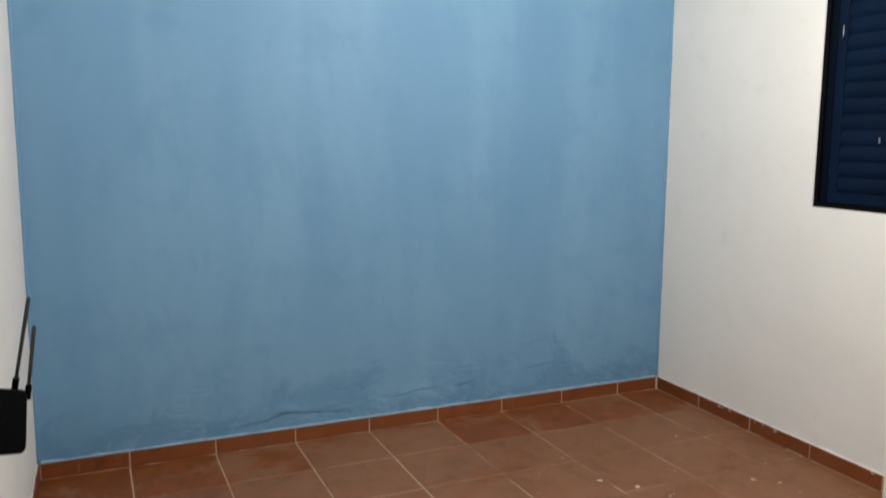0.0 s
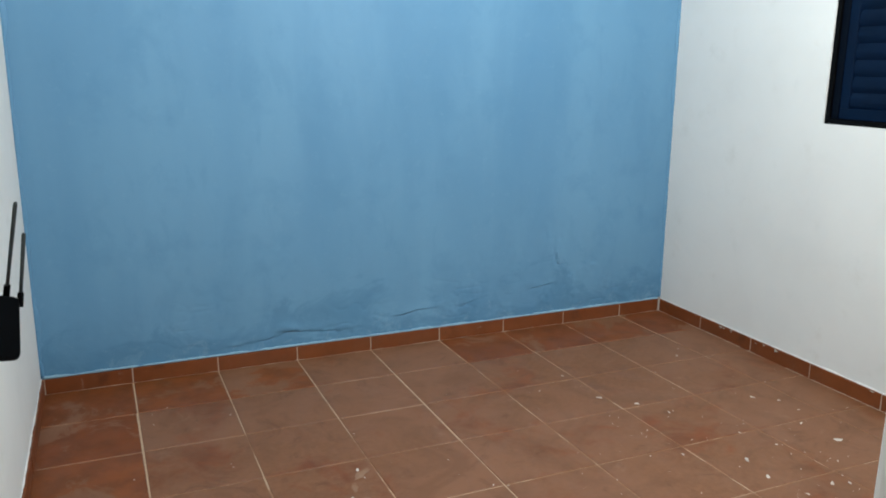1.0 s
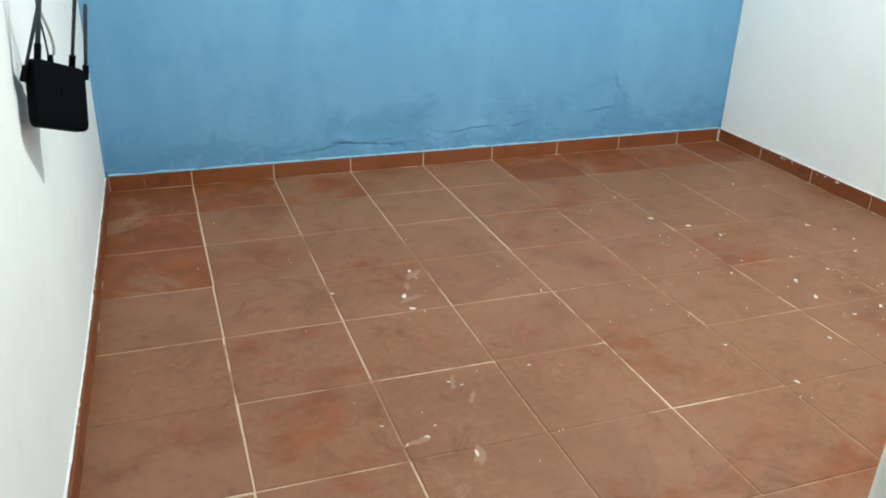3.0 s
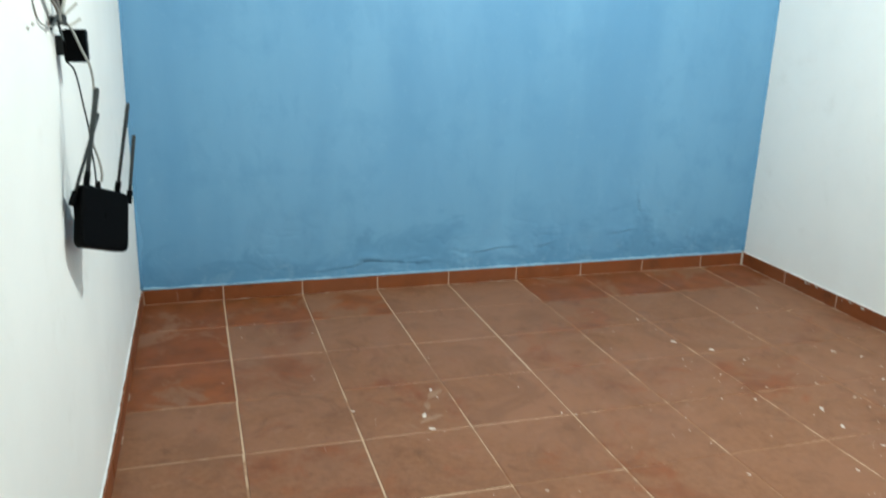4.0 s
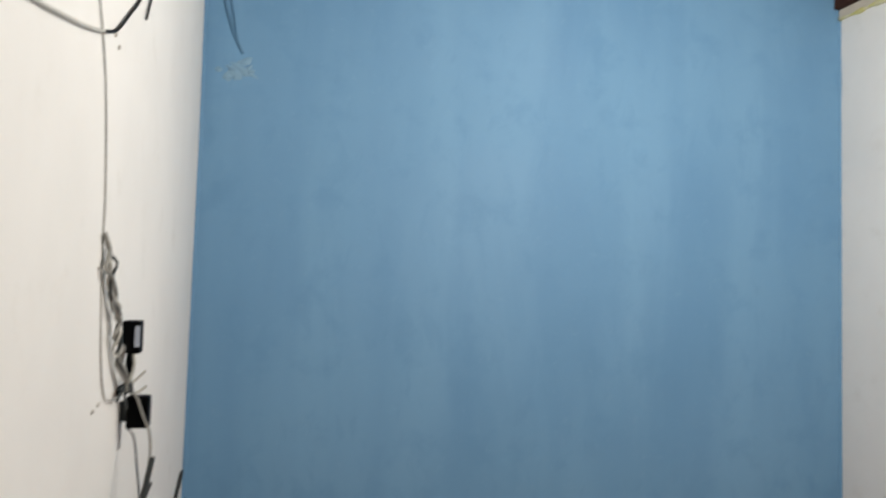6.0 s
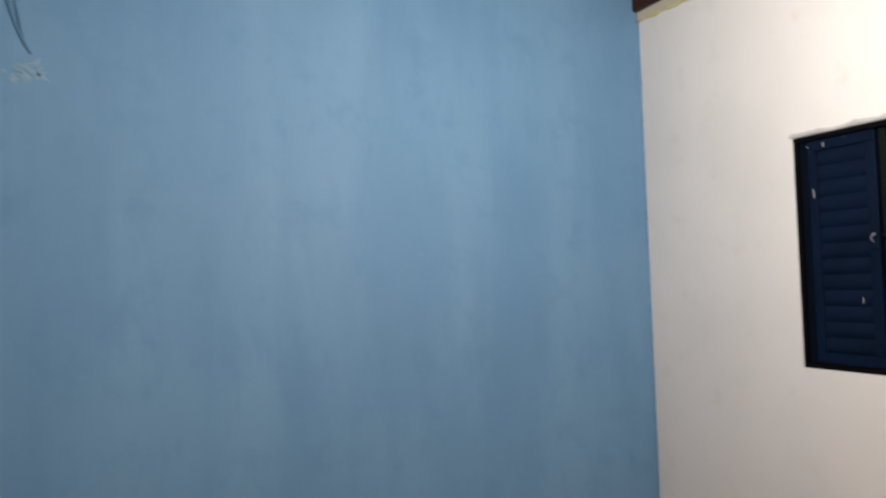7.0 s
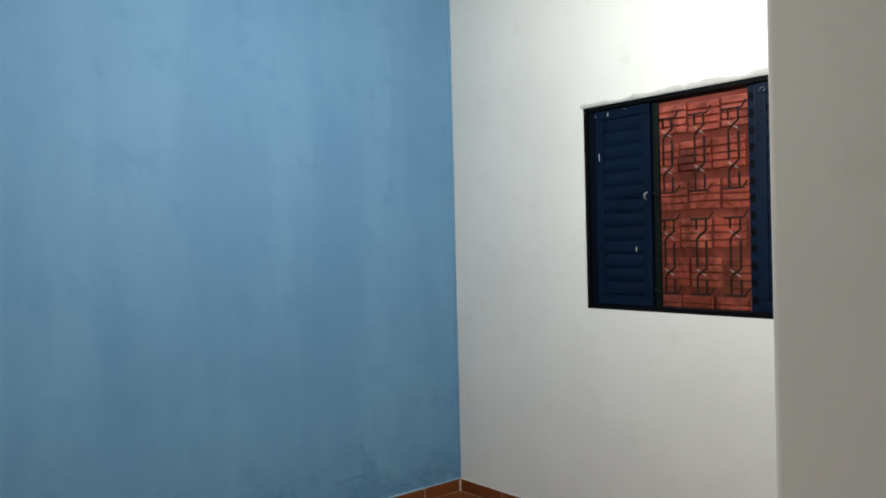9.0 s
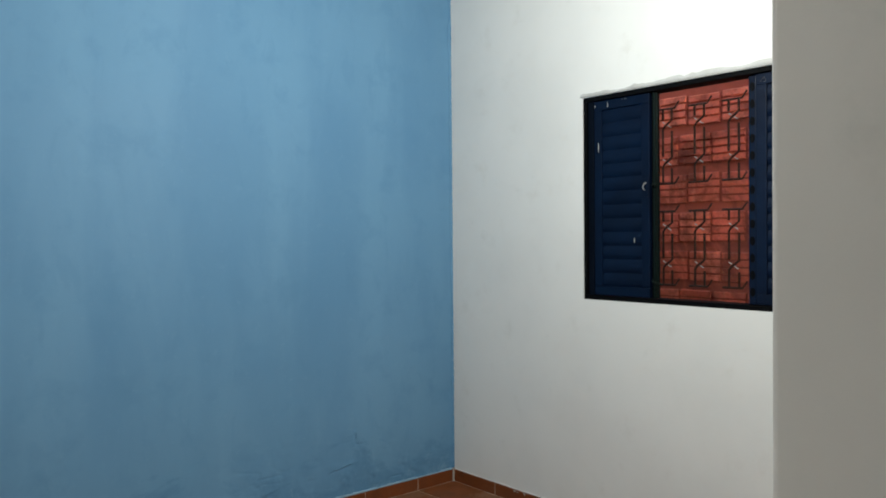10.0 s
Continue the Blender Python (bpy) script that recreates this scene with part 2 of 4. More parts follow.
CABLE_BLACK = simple("black_rubber", (0.004, 0.0043, 0.0046), (0.008, 0.0085, 0.009), 50, 0.6, 0, 0.1, 0.15)
CABLE_GREY = simple("grey_sheath", (0.19, 0.19, 0.175), (0.32, 0.315, 0.29), 40, 0.5)
CABLE_WHITE = simple("dirty_white_sheath", (0.40, 0.40, 0.36), (0.55, 0.54, 0.50), 40, 0.5)
FLAKE = simple("white_paint_flake", (0.54, 0.46, 0.40), (0.70, 0.64, 0.58), 40, 0.8, 0, 0.3)
CHROME = simple("worn_latch_metal", (0.50, 0.50, 0.48), (0.66, 0.66, 0.64), 30, 0.35, 0.8)
GROUND = simple("bare_ground", (0.16, 0.12, 0.09), (0.26, 0.21, 0.16), 3, 0.95, 0, 0.4, 0.2)
RUST_DOT = simple("nail_hole_grime", (0.40, 0.38, 0.35), (0.54, 0.52, 0.48), 60, 0.9)


# ---- mesh helpers ----
def mesh_of(bm, name, material, smooth=False):
    me = bpy.data.meshes.new(name)
    bm.normal_update()
    bm.to_mesh(me)
    bm.free()
    me.materials.append(material)
    if smooth:
        for p in me.polygons:
            p.use_smooth = True
    return me


def part(name, bm, material, parent=None, label="", smooth=False):
    ob = new(name, mesh_of(bm, name, material, smooth))
    if parent is not None:
        ob.parent = parent
    if label:
        tagged(ob, label)
    return ob


def add_box(bm, lo, hi, bevel=0.0, m=None):
    """A box from corner lo to corner hi, with bevelled edges."""
    made = bmesh.ops.create_cube(bm, size=1.0)["verts"]
    size = [max(h - l, 1e-5) for l, h in zip(lo, hi)]
    mid = [(h + l) / 2 for l, h in zip(lo, hi)]
    for v in made:
        v.co = Vector([c * s + o for c, s, o in zip(v.co, size, mid)])
    if bevel:
        edges = list({e for v in made for e in v.link_edges})
        out = bmesh.ops.bevel(bm, geom=edges, offset=bevel, segments=2, affect="EDGES", profile=0.6)
        made = list({v for f in out["faces"] for v in f.verts} | {v for v in made if v.is_valid})
    if m is not None:
        for v in made:
            v.co = m @ v.co
    return bm


def box(lo, hi, bevel=0.0, m=None):
    return add_box(bmesh.new(), lo, hi, bevel, m)


def smooth_path(points, steps=8):
    """Catmull-Rom through the points."""
    p = [Vector(q) for q in points]
    p = [p[0] * 2 - p[1]] + p + [p[-1] * 2 - p[-2]]
    out = []
    for a, b, c, d in zip(p, p[1:], p[2:], p[3:]):
        for i in range(steps):
            t = i / steps
            out.append(0.5 * (2 * b + (c - a) * t + (2 * a - 5 * b + 4 * c - d) * t * t + (3 * b - a - 3 * c + d) * t ** 3))
    return out + [p[-2]]


def add_tube(bm, path, radius, sides=8, flat=1.0):
    """A tube along a path of points; radius may be a list."""
    rings = []
    side = Vector((0.31, 0.2, 0.93))
    for i, q in enumerate(path):
        ahead = (path[min(i + 1, len(path) - 1)] - path[max(i - 1, 0)]).normalized()
        side = (side - ahead * side.dot(ahead))
        if side.length < 1e-4:
            side = ahead.orthogonal()
        side.normalize()
        up = ahead.cross(side)
        r = radius[i] if isinstance(radius, list) else radius
        rings.append([bm.verts.new(q + (side * math.cos(a) + up * math.sin(a) * flat) * r)
                      for a in [2 * math.pi * k / sides for k in range(sides)]])
    for a, b in zip(rings, rings[1:]):
        for k in range(sides):
            bm.faces.new((a[k], a[(k + 1) % sides], b[(k + 1) % sides], b[k]))
    bm.faces.new(rings[0][::-1])
    bm.faces.new(rings[-1])
    return bm


def tube(points, radius, sides=8, steps=8):
    return add_tube(bmesh.new(), smooth_path(points, steps), radius, sides)


def thing(name, label, category, group="", at=(0, 0, 0), kind=""):
    e = new(name)
    e.empty_display_size = 0.05
    e.location = at
    return tagged(e, label, category, group, kind)


def wall_solid(name, us, vs, place, thick, material, present=lambda u, v: True, relief=lambda u, v: 0.0):
    """A solid wall from a grid of lines us, vs: place(u, v, d) gives the point d metres proud of its face (negative: inside)."""
    bm = bmesh.new()
    nu, nv = len(us) - 1, len(vs) - 1
    cell = {(i, j) for i in range(nu) for j in range(nv) if present((us[i] + us[i + 1]) / 2, (vs[j] + vs[j + 1]) / 2)}
    front, back = {}, {}

    def corner(store, i, j, d):
        if (i, j) not in store:
            store[i, j] = bm.verts.new(place(us[i], vs[j], d))
        return store[i, j]

    for i, j in sorted(cell):
        ring = ((i, j), (i + 1, j), (i + 1, j + 1), (i, j + 1))
        bm.faces.new([corner(front, a, b, relief(us[a], vs[b])) for a, b in ring])
        bm.faces.new([corner(back, a, b, -thick) for a, b in reversed(ring)])
        for (a, b), (c, d), gap in ((ring[0], ring[1], (i, j - 1)), (ring[1], ring[2], (i + 1, j)),
                                    (ring[2], ring[3], (i, j + 1)), (ring[3], ring[0], (i - 1, j))):
            if gap not in cell:
                bm.faces.new((corner(front, c, d, relief(us[c], vs[d])), corner(front, a, b, relief(us[a], vs[b])),
                              corner(back, a, b, -thick), corner(back, c, d, -thick)))
    bmesh.ops.recalc_face_normals(bm, faces=bm.faces)
    me = mesh_of(bm, name, material, True)
    me.set_sharp_from_angle(angle=radians(40))
    return new(name, me)


def lines(a, b, step, *fixed):
    """Grid lines from a to b about step apart, with the fixed ones among them."""
    stops = sorted({a, b, *fixed})
    out = [stops[0]]
    for p, q in zip(stops, stops[1:]):
        n = max(1, round((q - p) / step))
        out += [p + (q - p) * k / n for k in range(1, n + 1)]
    return out


# ---- structure: walls ----
CRACKS = (((1.00, .150), (1.18, .134), (1.30, .118), (1.38, .126)),
          ((1.62, .160), (1.71, .178), (1.80, .176)),
          ((1.98, .180), (2.09, .213), (2.28, .205), (2.46, .235)),
          ((2.43, .540), (2.495, .430), (2.515, .340)),
          ((0.80, .105), (0.95, .120), (1.05, .150)))
BLISTERS = ((2.45, .165, .05), (2.58, .25, .06), (2.72, .31, .05), (2.62, .15, .05), (2.85, .20, .06), (1.52, .13, .05),
            (1.90, .14, .06), (1.20, .10, .05), (2.20, .12, .05), (3.03, .17, .05), (2.5, .46, .06))


def near_line(u, v, pts):
    """The distance to a line of points, and how far above it (u, v) lies."""
    best = (9.0, 0.0)
    for (a, b), (c, d) in zip(pts, pts[1:]):
        t = max(0.0, min(1.0, ((u - a) * (c - a) + (v - b) * (d - b)) / ((c - a) ** 2 + (d - b) ** 2)))
        best = min(best, (math.hypot(u - a - t * (c - a), v - b - t * (d - b)), v - b - t * (d - b)))
    return best


def blue_relief(u, v):
    h = 0.0035 * noise.noise((u * 1.7, v * 1.7, 3)) + 0.0012 * noise.noise((u * 9, v * 6, 1))
    if v < 0.75:
        low = 1 - v / 0.75
        h += 0.0018 * low * noise.noise((u * 7, v * 11, 5)) + 0.0009 * low * noise.noise((u * 22, v * 30, 6))
        ridge = abs(noise.noise((u * 6 + 0.8 * noise.noise((u * 9, v * 9, 1)), v * 13, 8)))
        h -= 0.0050 * low * low * max(0.0, 1 - ridge / 0.07) * max(0.0, min(1.0, 2.4 * noise.noise((u * 2.3, v * 3, 12)) + 0.1))
        for pts in CRACKS:
            d, above = near_line(u, v, pts)
            if d < 0.09:
                jag = min(1.3, 0.55 + 1.5 * noise.noise((u * 9, v * 16, 3)))
                # a lifted lip over the crack, the plaster hollow below it
                h += max(0.0, jag) * (0.0055 * math.exp(-(d / 0.036) ** 2) if above > 0 else -0.004 * math.exp(-(d / 0.012) ** 2))
        for a, b, r in BLISTERS:
            d = math.hypot(u - a, v - b) / r
            if d < 2:
                h += 0.0042 * math.exp(-d * d * 1.2) * (0.6 + 1.1 * noise.noise((u * 34, v * 34, 2)))
    d = math.hypot((u - .155) / 1.2, v - 2.49)
    if d < 0.12:
        h += 0.0022 * math.exp(-(d / 0.045) ** 2) * (1 + noise.noise((u * 40, v * 40, 7)))
    edge = min(1.0, (u + 0.02) / 0.05, max(0.0, (W - u) / 0.05))
    return h * max(edge, 0.0)


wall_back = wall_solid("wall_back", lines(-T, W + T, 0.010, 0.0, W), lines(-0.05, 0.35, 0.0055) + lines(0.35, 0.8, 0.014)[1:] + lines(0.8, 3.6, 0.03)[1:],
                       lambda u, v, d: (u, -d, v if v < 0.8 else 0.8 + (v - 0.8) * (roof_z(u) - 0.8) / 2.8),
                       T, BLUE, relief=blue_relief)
tagged(wall_back, "pale blue painted plaster wall, streaky and blistered near the floor", "wall", kind="structure")

soft = lambda u, v: 0.003 * noise.noise((u * 1.9, v * 1.9, 9)) + 0.001 * noise.noise((u * 8, v * 8, 4))
wall_left = wall_solid("wall_left", lines(-5.2, 0, 0.06), lines(-0.05, 3.75, 0.06), lambda u, v, d: (d - lean(u, v), u, v),
                       T, WHITE, relief=lambda u, v: soft(u, v) * min(1.0, -u / 0.1))
tagged(wall_left, "white painted plaster side wall with cables hung along it", "wall", kind="structure")


def window_hole(u, v):
    return not (WY1 < u < WY0 and WZ0 < v < WZ1)


def right_relief(u, v):
    if WY1 - 0.001 <= u <= WY0 + 0.001 and WZ0 - 0.001 <= v <= WZ1 + 0.001:
        return 0.0
    return soft(u, v) * min(1.0, -u / 0.1)


wall_right = wall_solid("wall_right", lines(-D - T, 0, 0.05, WY0, WY1), lines(-0.05, 3.045, 0.05, WZ0, WZ1),
                        lambda u, v, d: (W - d, u, v), T, WHITE, window_hole, right_relief)
tagged(wall_right, "white painted plaster wall with a small shuttered window", "wall", kind="structure")


def door_hole(u, v):
    return not (u < DOOR and v < 2.1)


# the wall with the doorway, its corner rounded by the plaster
wall_front = wall_solid("wall_front", lines(0.0, W, 0.08, DOOR), lines(-0.05, 3.64, 0.1, 2.1),
                        lambda u, v, d: (u, -D + d, v), T, GREY_PAINT, door_hole)
bev = wall_front.modifiers.new("rounded_corners", "BEVEL")
bev.width, bev.segments, bev.limit_method, bev.angle_limit = 0.008, 3, "ANGLE", radians(50)
tagged(wall_front, "grey-white plaster wall with a bare doorway beside the side wall", "wall", kind="structure")

tagged(part("wall_hall_end", box((-T, -5.35, -0.05), (2.4, -5.2, 2.8)), GREY_PAINT), "plain plaster wall at the end of the hall", "wall", kind="structure")
tagged(part("wall_hall_side", box((2.25, -5.2, -0.05), (2.4, -D - T, 2.8)), GREY_PAINT), "plain plaster wall along the hall", "wall", kind="structure")
tagged(part("ceiling_hall", box((-T, -5.35, 2.8), (2.4, -D - T, 2.9)), GREY_PAINT), "plain plaster hall ceiling", "ceiling", kind="structure")


# plaster lips over the skirting tiles
def lip(name, a, b, out, material, seed, label, size=1.0):
    bm = bmesh.new()
    a, b, out = Vector(a), Vector(b), Vector(out)
    n = int((b - a).length / 0.018)
    prev = None
    for i in range(n + 1):
        q = a.lerp(b, i / n)
        q.x -= lean(q.y) if out.x > 0.5 else 0.0
        k = size * max(0.15, 0.8 + 0.75 * noise.noise((i * 0.19, seed, 0)) + 0.5 * noise.noise((i * 0.8, seed, 4)))
        up = Vector((0, 0, 0.012 * k))
        ring = [bm.verts.new(p) for p in (q - out * 0.004, q + out * 0.009 * k, q + out * 0.0075 * k + up * 0.6, q - out * 0.004 + up)]
        if prev:
            for s in range(4):
                bm.faces.new((prev[s], prev[(s + 1) % 4], ring[(s + 1) % 4], ring[s]))
        else:
            bm.faces.new(ring[::-1])
        prev = ring
    bm.faces.new(prev)
    bmesh.ops.recalc_face_normals(bm, faces=bm.faces)
    return tagged(part(name, bm, material, smooth=True), label, "trim", kind="structure")


# the back lip has its highlight painted into its colour
lip("trim_back", (-0.016, 0, 0.069), (W - 0.002, 0, 0.069), (0, -1, 0), BLUE_HIGHLIGHT, 1.0, "uneven blue plaster edge above the skirting, its highlight painted in pale")
lip("trim_right", (W, -0.012, 0.069), (W, -D, 0.069), (-1, 0, 0), WHITE, 2.0, "uneven white plaster edge above the skirting", 0.65)
lip("trim_left", (0, -0.012, 0.069), (0, -D - 0.3, 0.069), (1, 0, 0), WHITE, 3.0, "uneven white plaster edge above the skirting", 0.65)


def corner_bead(name, x, side, seed, label):
    """The ragged run of blue paint and plaster up a corner of the painted wall."""
    bm = bmesh.new()
    prev = None
    for i in range(118):
        z = 0.075 + i * 0.025
        xc = x - (lean(0, z) if side < 0 else 0.0)
        k = max(0.3, 1.15 + 1.0 * noise.noise((i * 0.16, seed, 0)) + 0.7 * noise.noise((i * 0.9, seed, 3)))
        ring = [bm.verts.new(p) for p in ((xc + side * 0.003, 0.003, z), (xc + side * 0.003, -0.005 * k, z), (xc - side * 0.006 * k, -0.0075, z), (xc - side * 0.012 * k, -0.004, z), (xc - side * 0.0135 * k, 0.003, z))]
        if prev:
            for s in range(5):
                bm.faces.new((prev[s], prev[(s + 1) % 5], ring[(s + 1) % 5], ring[s]))
        else:
            bm.faces.new(ring[::-1])
        prev = ring
    bm.faces.new(prev)
    bmesh.ops.recalc_face_normals(bm, faces=bm.faces)
    return tagged(part(name, bm, BLUE, smooth=True), label, "trim", kind="structure")


corner_bead("trim_corner_right", W, 1, 11.0, "ragged blue plaster run up the corner by the window wall")
corner_bead("trim_corner_left", 0.0, -1, 17.0, "ragged blue plaster run up the corner by the side wall")

# ---- structure: roof ----
def corrugated():
    bm = bmesh.new()
    pitch, amp = 0.177, 0.026
    xs = [-0.3 + 3.72 * i / 6 for i in range(7)]
    ny = int(6.0 / pitch * 10)
    rows = []
    for side in (0, 0.008):
        grid = []
        for j in range(ny + 1):
            y = 0.45 - j * pitch / 10
            z = amp * (1 - math.cos(2 * math.pi * (y - 0.02) / pitch))
            grid.append([bm.verts.new((x, y, roof_z(x) + z + side)) for x in xs])
        rows.append(grid)
    for g, flip in zip(rows, (True, False)):
        for j in range(ny):
            for i in range(6):
                q = (g[j][i], g[j][i + 1], g[j + 1][i + 1], g[j + 1][i])
                bm.faces.new(q[::-1] if flip else q)
    return bm


tagged(part("ceiling", corrugated(), CEMENT, smooth=True), "bare corrugated fibre-cement roof sheets seen from below", "ceiling", kind="structure")
beam = thing("roof_beam", "dark reddish-brown timber beam on top of the window wall", "beam")
bm = box((3.172, -D, 3.047), (3.25, 0.0, 3.148), 0.006)
part("beam_timber", bm, TIMBER, beam)
# unseen filler behind the beam, added against sky light under the sheets
tagged(part("wall_top_course", box((3.252, -D - T, 3.045), (W + T, T, 3.2)), RAWPLASTER), "unseen course added behind the roof beam to stop sky light leaking in", "wall", kind="structure")
strip = box((W - 0.012, -D, 2.992), (W + 0.03, -0.002, 3.046), 0.004)
for v in strip.verts:
    v.co.z += 0.015 * v.co.y if v.co.z < 3.0 else 0.0
tagged(part("wall_raw_strip", strip, RAWPLASTER), "strip of unpainted plaster under the roof beam", "wall", kind="structure")


def foam_bead(name, a, b, radius, seed, label):
    a, b = Vector(a), Vector(b)
    n = int((b - a).length / 0.025)
    path, radii = [], []
    for i in range(n + 1):
        q = a.lerp(b, i / n)
        path.append(q + Vector((0, 0, 0.006 * noise.noise((i * 0.4, seed, 1)))))
        radii.append(radius * (0.9 + 0.75 * noise.noise((i * 0.35, seed, 8)) + 0.4 * noise.noise((i * 1.1, seed, 2))))
    return tagged(part(name, add_tube(bmesh.new(), path, radii, 8), FOAM, smooth=True), label, "sealant", kind="structure")


foam_bead("trim_foam_back", (0.02, -0.002, roof_z(0.02) - 0.002), (3.175, -0.002, roof_z(3.175) - 0.002), 0.0085, 1.5, "ragged yellowish foam sealant along the roof edge")
foam_bead("trim_foam_right", (W - 0.010, -0.01, 2.994), (W - 0.008, -D, 2.946), 0.0105, 6.5, "ragged yellowish foam sealant along the wall top")

# ---- structure: floor slab and outside ----
tagged(part("ground", box((-60, -60, -0.30), (60, 60, -0.20)), GROUND), "bare earth round the house", "ground", kind="structure")

# ---- window ----
XW = W + 0.012       # inner face of the window, set back a little in the wall
window = thing("window_1", "navy blue enamelled steel window with louvred shutters, half open", "window", kind="structure")


def bar_frame(lo, hi, wide, x0, x1, bevel=0.002):
    """A rectangular frame in the plane of the wall from (y, z) lo to hi."""
    bm = bmesh.new()
    (y0, z0), (y1, z1) = lo, hi
    add_box(bm, (x0, y0, z0), (x1, y1, z0 + wide), bevel)
    add_box(bm, (x0, y0, z1 - wide), (x1, y1, z1), bevel)
    add_box(bm, (x0, y0, z0 + wide), (x1, y0 + wide, z1 - wide), bevel)
    add_box(bm, (x0, y1 - wide, z0 + wide), (x1, y1, z1 - wide), bevel)
    return bm


part("window_frame", bar_frame((WY1, WZ0), (WY0, WZ1), 0.022, XW - 0.006, XW + 0.085), BLACKGAP, window, "dark steel outer frame")
part("side_channel", box((XW + 0.004, WY0 - 0.056, WZ0 + 0.023), (XW + 0.020, WY0 - 0.0225, WZ1 - 0.023), 0.003), NAVY_DEEP, window, "dark navy channel beside the leaf")


def louvre_leaf(y0, y1):
    """A shutter leaf between y0 and y1 (y0 < y1): stiles, rails and pressed slats."""
    z0, z1 = WZ0 + 0.024, WZ1 - 0.024
    x0, x1 = XW + 0.008, XW + 0.030
    leaf = part("shutter_leaf", bar_frame((y0, z0), (y1, z1), 0.045, x0, x1, 0.003), NAVY, window, "navy louvred shutter leaf with chipped paint")
    part("backing_sheet", box((x1 - 0.004, y0 + 0.04, z0 + 0.04), (x1 - 0.001, y1 - 0.04, z1 - 0.04)), NAVY, leaf)
    count = 13
    pitch = (z1 - z0 - 0.09) / count
    bm = bmesh.new()
    ya, yb = y0 + 0.047, y1 - 0.047
    prof = ((0.0180, 0.0), (0.0140, 0.008), (0.0108, 0.020), (0.0100, pitch * 0.45), (0.0112, pitch * 0.65), (0.0140, pitch * 0.83), (0.0176, pitch * 0.99))
    ring = [[bm.verts.new((XW + px, y, pz)) for px, pz in prof] for y in (ya, yb)]
    for k in range(len(prof) - 1):
        bm.faces.new((ring[0][k], ring[1][k], ring[1][k + 1], ring[0][k + 1]))
    me = mesh_of(bm, "slat", NAVY, True)
    for k in range(count):
        s = new("slat", me)
        s.location = (0, 0, z0 + 0.045 + k * pitch)
        s.parent = leaf
    return leaf


louvre_leaf(-1.388, WY0 - 0.057)
louvre_leaf(WY1 + 0.018, -1.912)
# sliding sash edges, dark green, at either side of the opening
bm = bmesh.new()
add_box(bm, (XW + 0.020, -1.424, WZ0 + 0.024), (XW + 0.040, -1.404, WZ1 - 0.024), 0.004)
add_box(bm, (XW + 0.012, -1.416, WZ0 + 0.024), (XW + 0.0195, -1.405, WZ1 - 0.024), 0.002)
part("sash_edge", bm, DARKSTEEL, window, "dark green sash edge")
# black panel added in the gap behind the leaf, as painted shade
part("sash_gap_shade", box((XW + 0.0305, -1.4035, WZ0 + 0.023), (XW + 0.046, -1.366, WZ1 - 0.023)), BLACKGAP, window)
perforated = part("perforated_stile", box((XW + 0.016, -1.908, WZ0 + 0.024), (XW + 0.050, -1.874, WZ1 - 0.024), 0.003), NAVY, window, "dark stile with a row of slots")
# each slot is a black disc, the shade of its hole painted on
bm = bmesh.new()
bmesh.ops.create_cone(bm, cap_ends=True, segments=14, radius1=0.011, radius2=0.011, depth=0.004)
for v in bm.verts:
    v.co = Vector((v.co.z, v.co.x, v.co.y * 1.75))
hole = mesh_of(bm, "slot", BLACKGAP)
for k in range(13):
    s = new("slot", hole)
    s.location = (XW + 0.0150, -1.892, WZ0 + 0.075 + k * 0.0715)
    s.parent = perforated
# latch: a small loop of worn metal, and a lower stay
latch = part("latch", tube([(XW + 0.008, -1.367, 1.674), (XW - 0.008, -1.364, 1.684), (XW - 0.009, -1.368, 1.702), (XW + 0.006, -1.374, 1.710)], 0.0032, 8), CHROME, window, "worn metal latch loop")
part("latch_plate", box((XW + 0.002, -1.386, 1.646), (XW + 0.008, -1.356, 1.731), 0.002), NAVY, latch)
part("sash_catch", tube([(XW + 0.012, -1.410, 1.686), (XW - 0.010, -1.416, 1.698), (XW - 0.006, -1.434, 1.700)], 0.005, 8), DARKSTEEL, window)
part("stay", tube([(XW + 0.012, -1.402, 1.255), (XW - 0.004, -1.414, 1.248), (XW + 0.012, -1.452, 1.235)], 0.004, 8), DARKSTEEL, window)
# paint chips on the leaf
bm = bmesh.new()
for y, z, a, b in ((-1.072, 2.104, .006, .007), (-1.150, 2.104, .005, .020), (-1.250, 2.118, .032, .005), (-1.092, 1.90, .0035, .040),
                   (-1.303, 1.441, .003, .024), (-1.944, 2.100, .030, .020)):
    rim = [(math.cos(q) * a * (0.34 + 0.16 * math.sin(3 * q + y * 50)), math.sin(q) * b * (0.48 + 0.10 * math.cos(5 * q + z * 40))) for q in [k * math.pi / 5 for k in range(10)]]
    top = [bm.verts.new((XW + 0.0085, y + p, z + q)) for p, q in rim]
    low = [bm.verts.new((XW + 0.0050, y + p, z + q)) for p, q in rim]
    bm.faces.new(top)
    for k in range(10):
        bm.faces.new((low[k], low[(k + 1) % 10], top[(k + 1) % 10], top[k]))
bmesh.ops.recalc_face_normals(bm, faces=bm.faces)
part("paint_chip", bm, SMEAR, window, "bare spots where the paint has chipped")

# filler smeared over the window head
bm = bmesh.new()
n = 60
ring = []
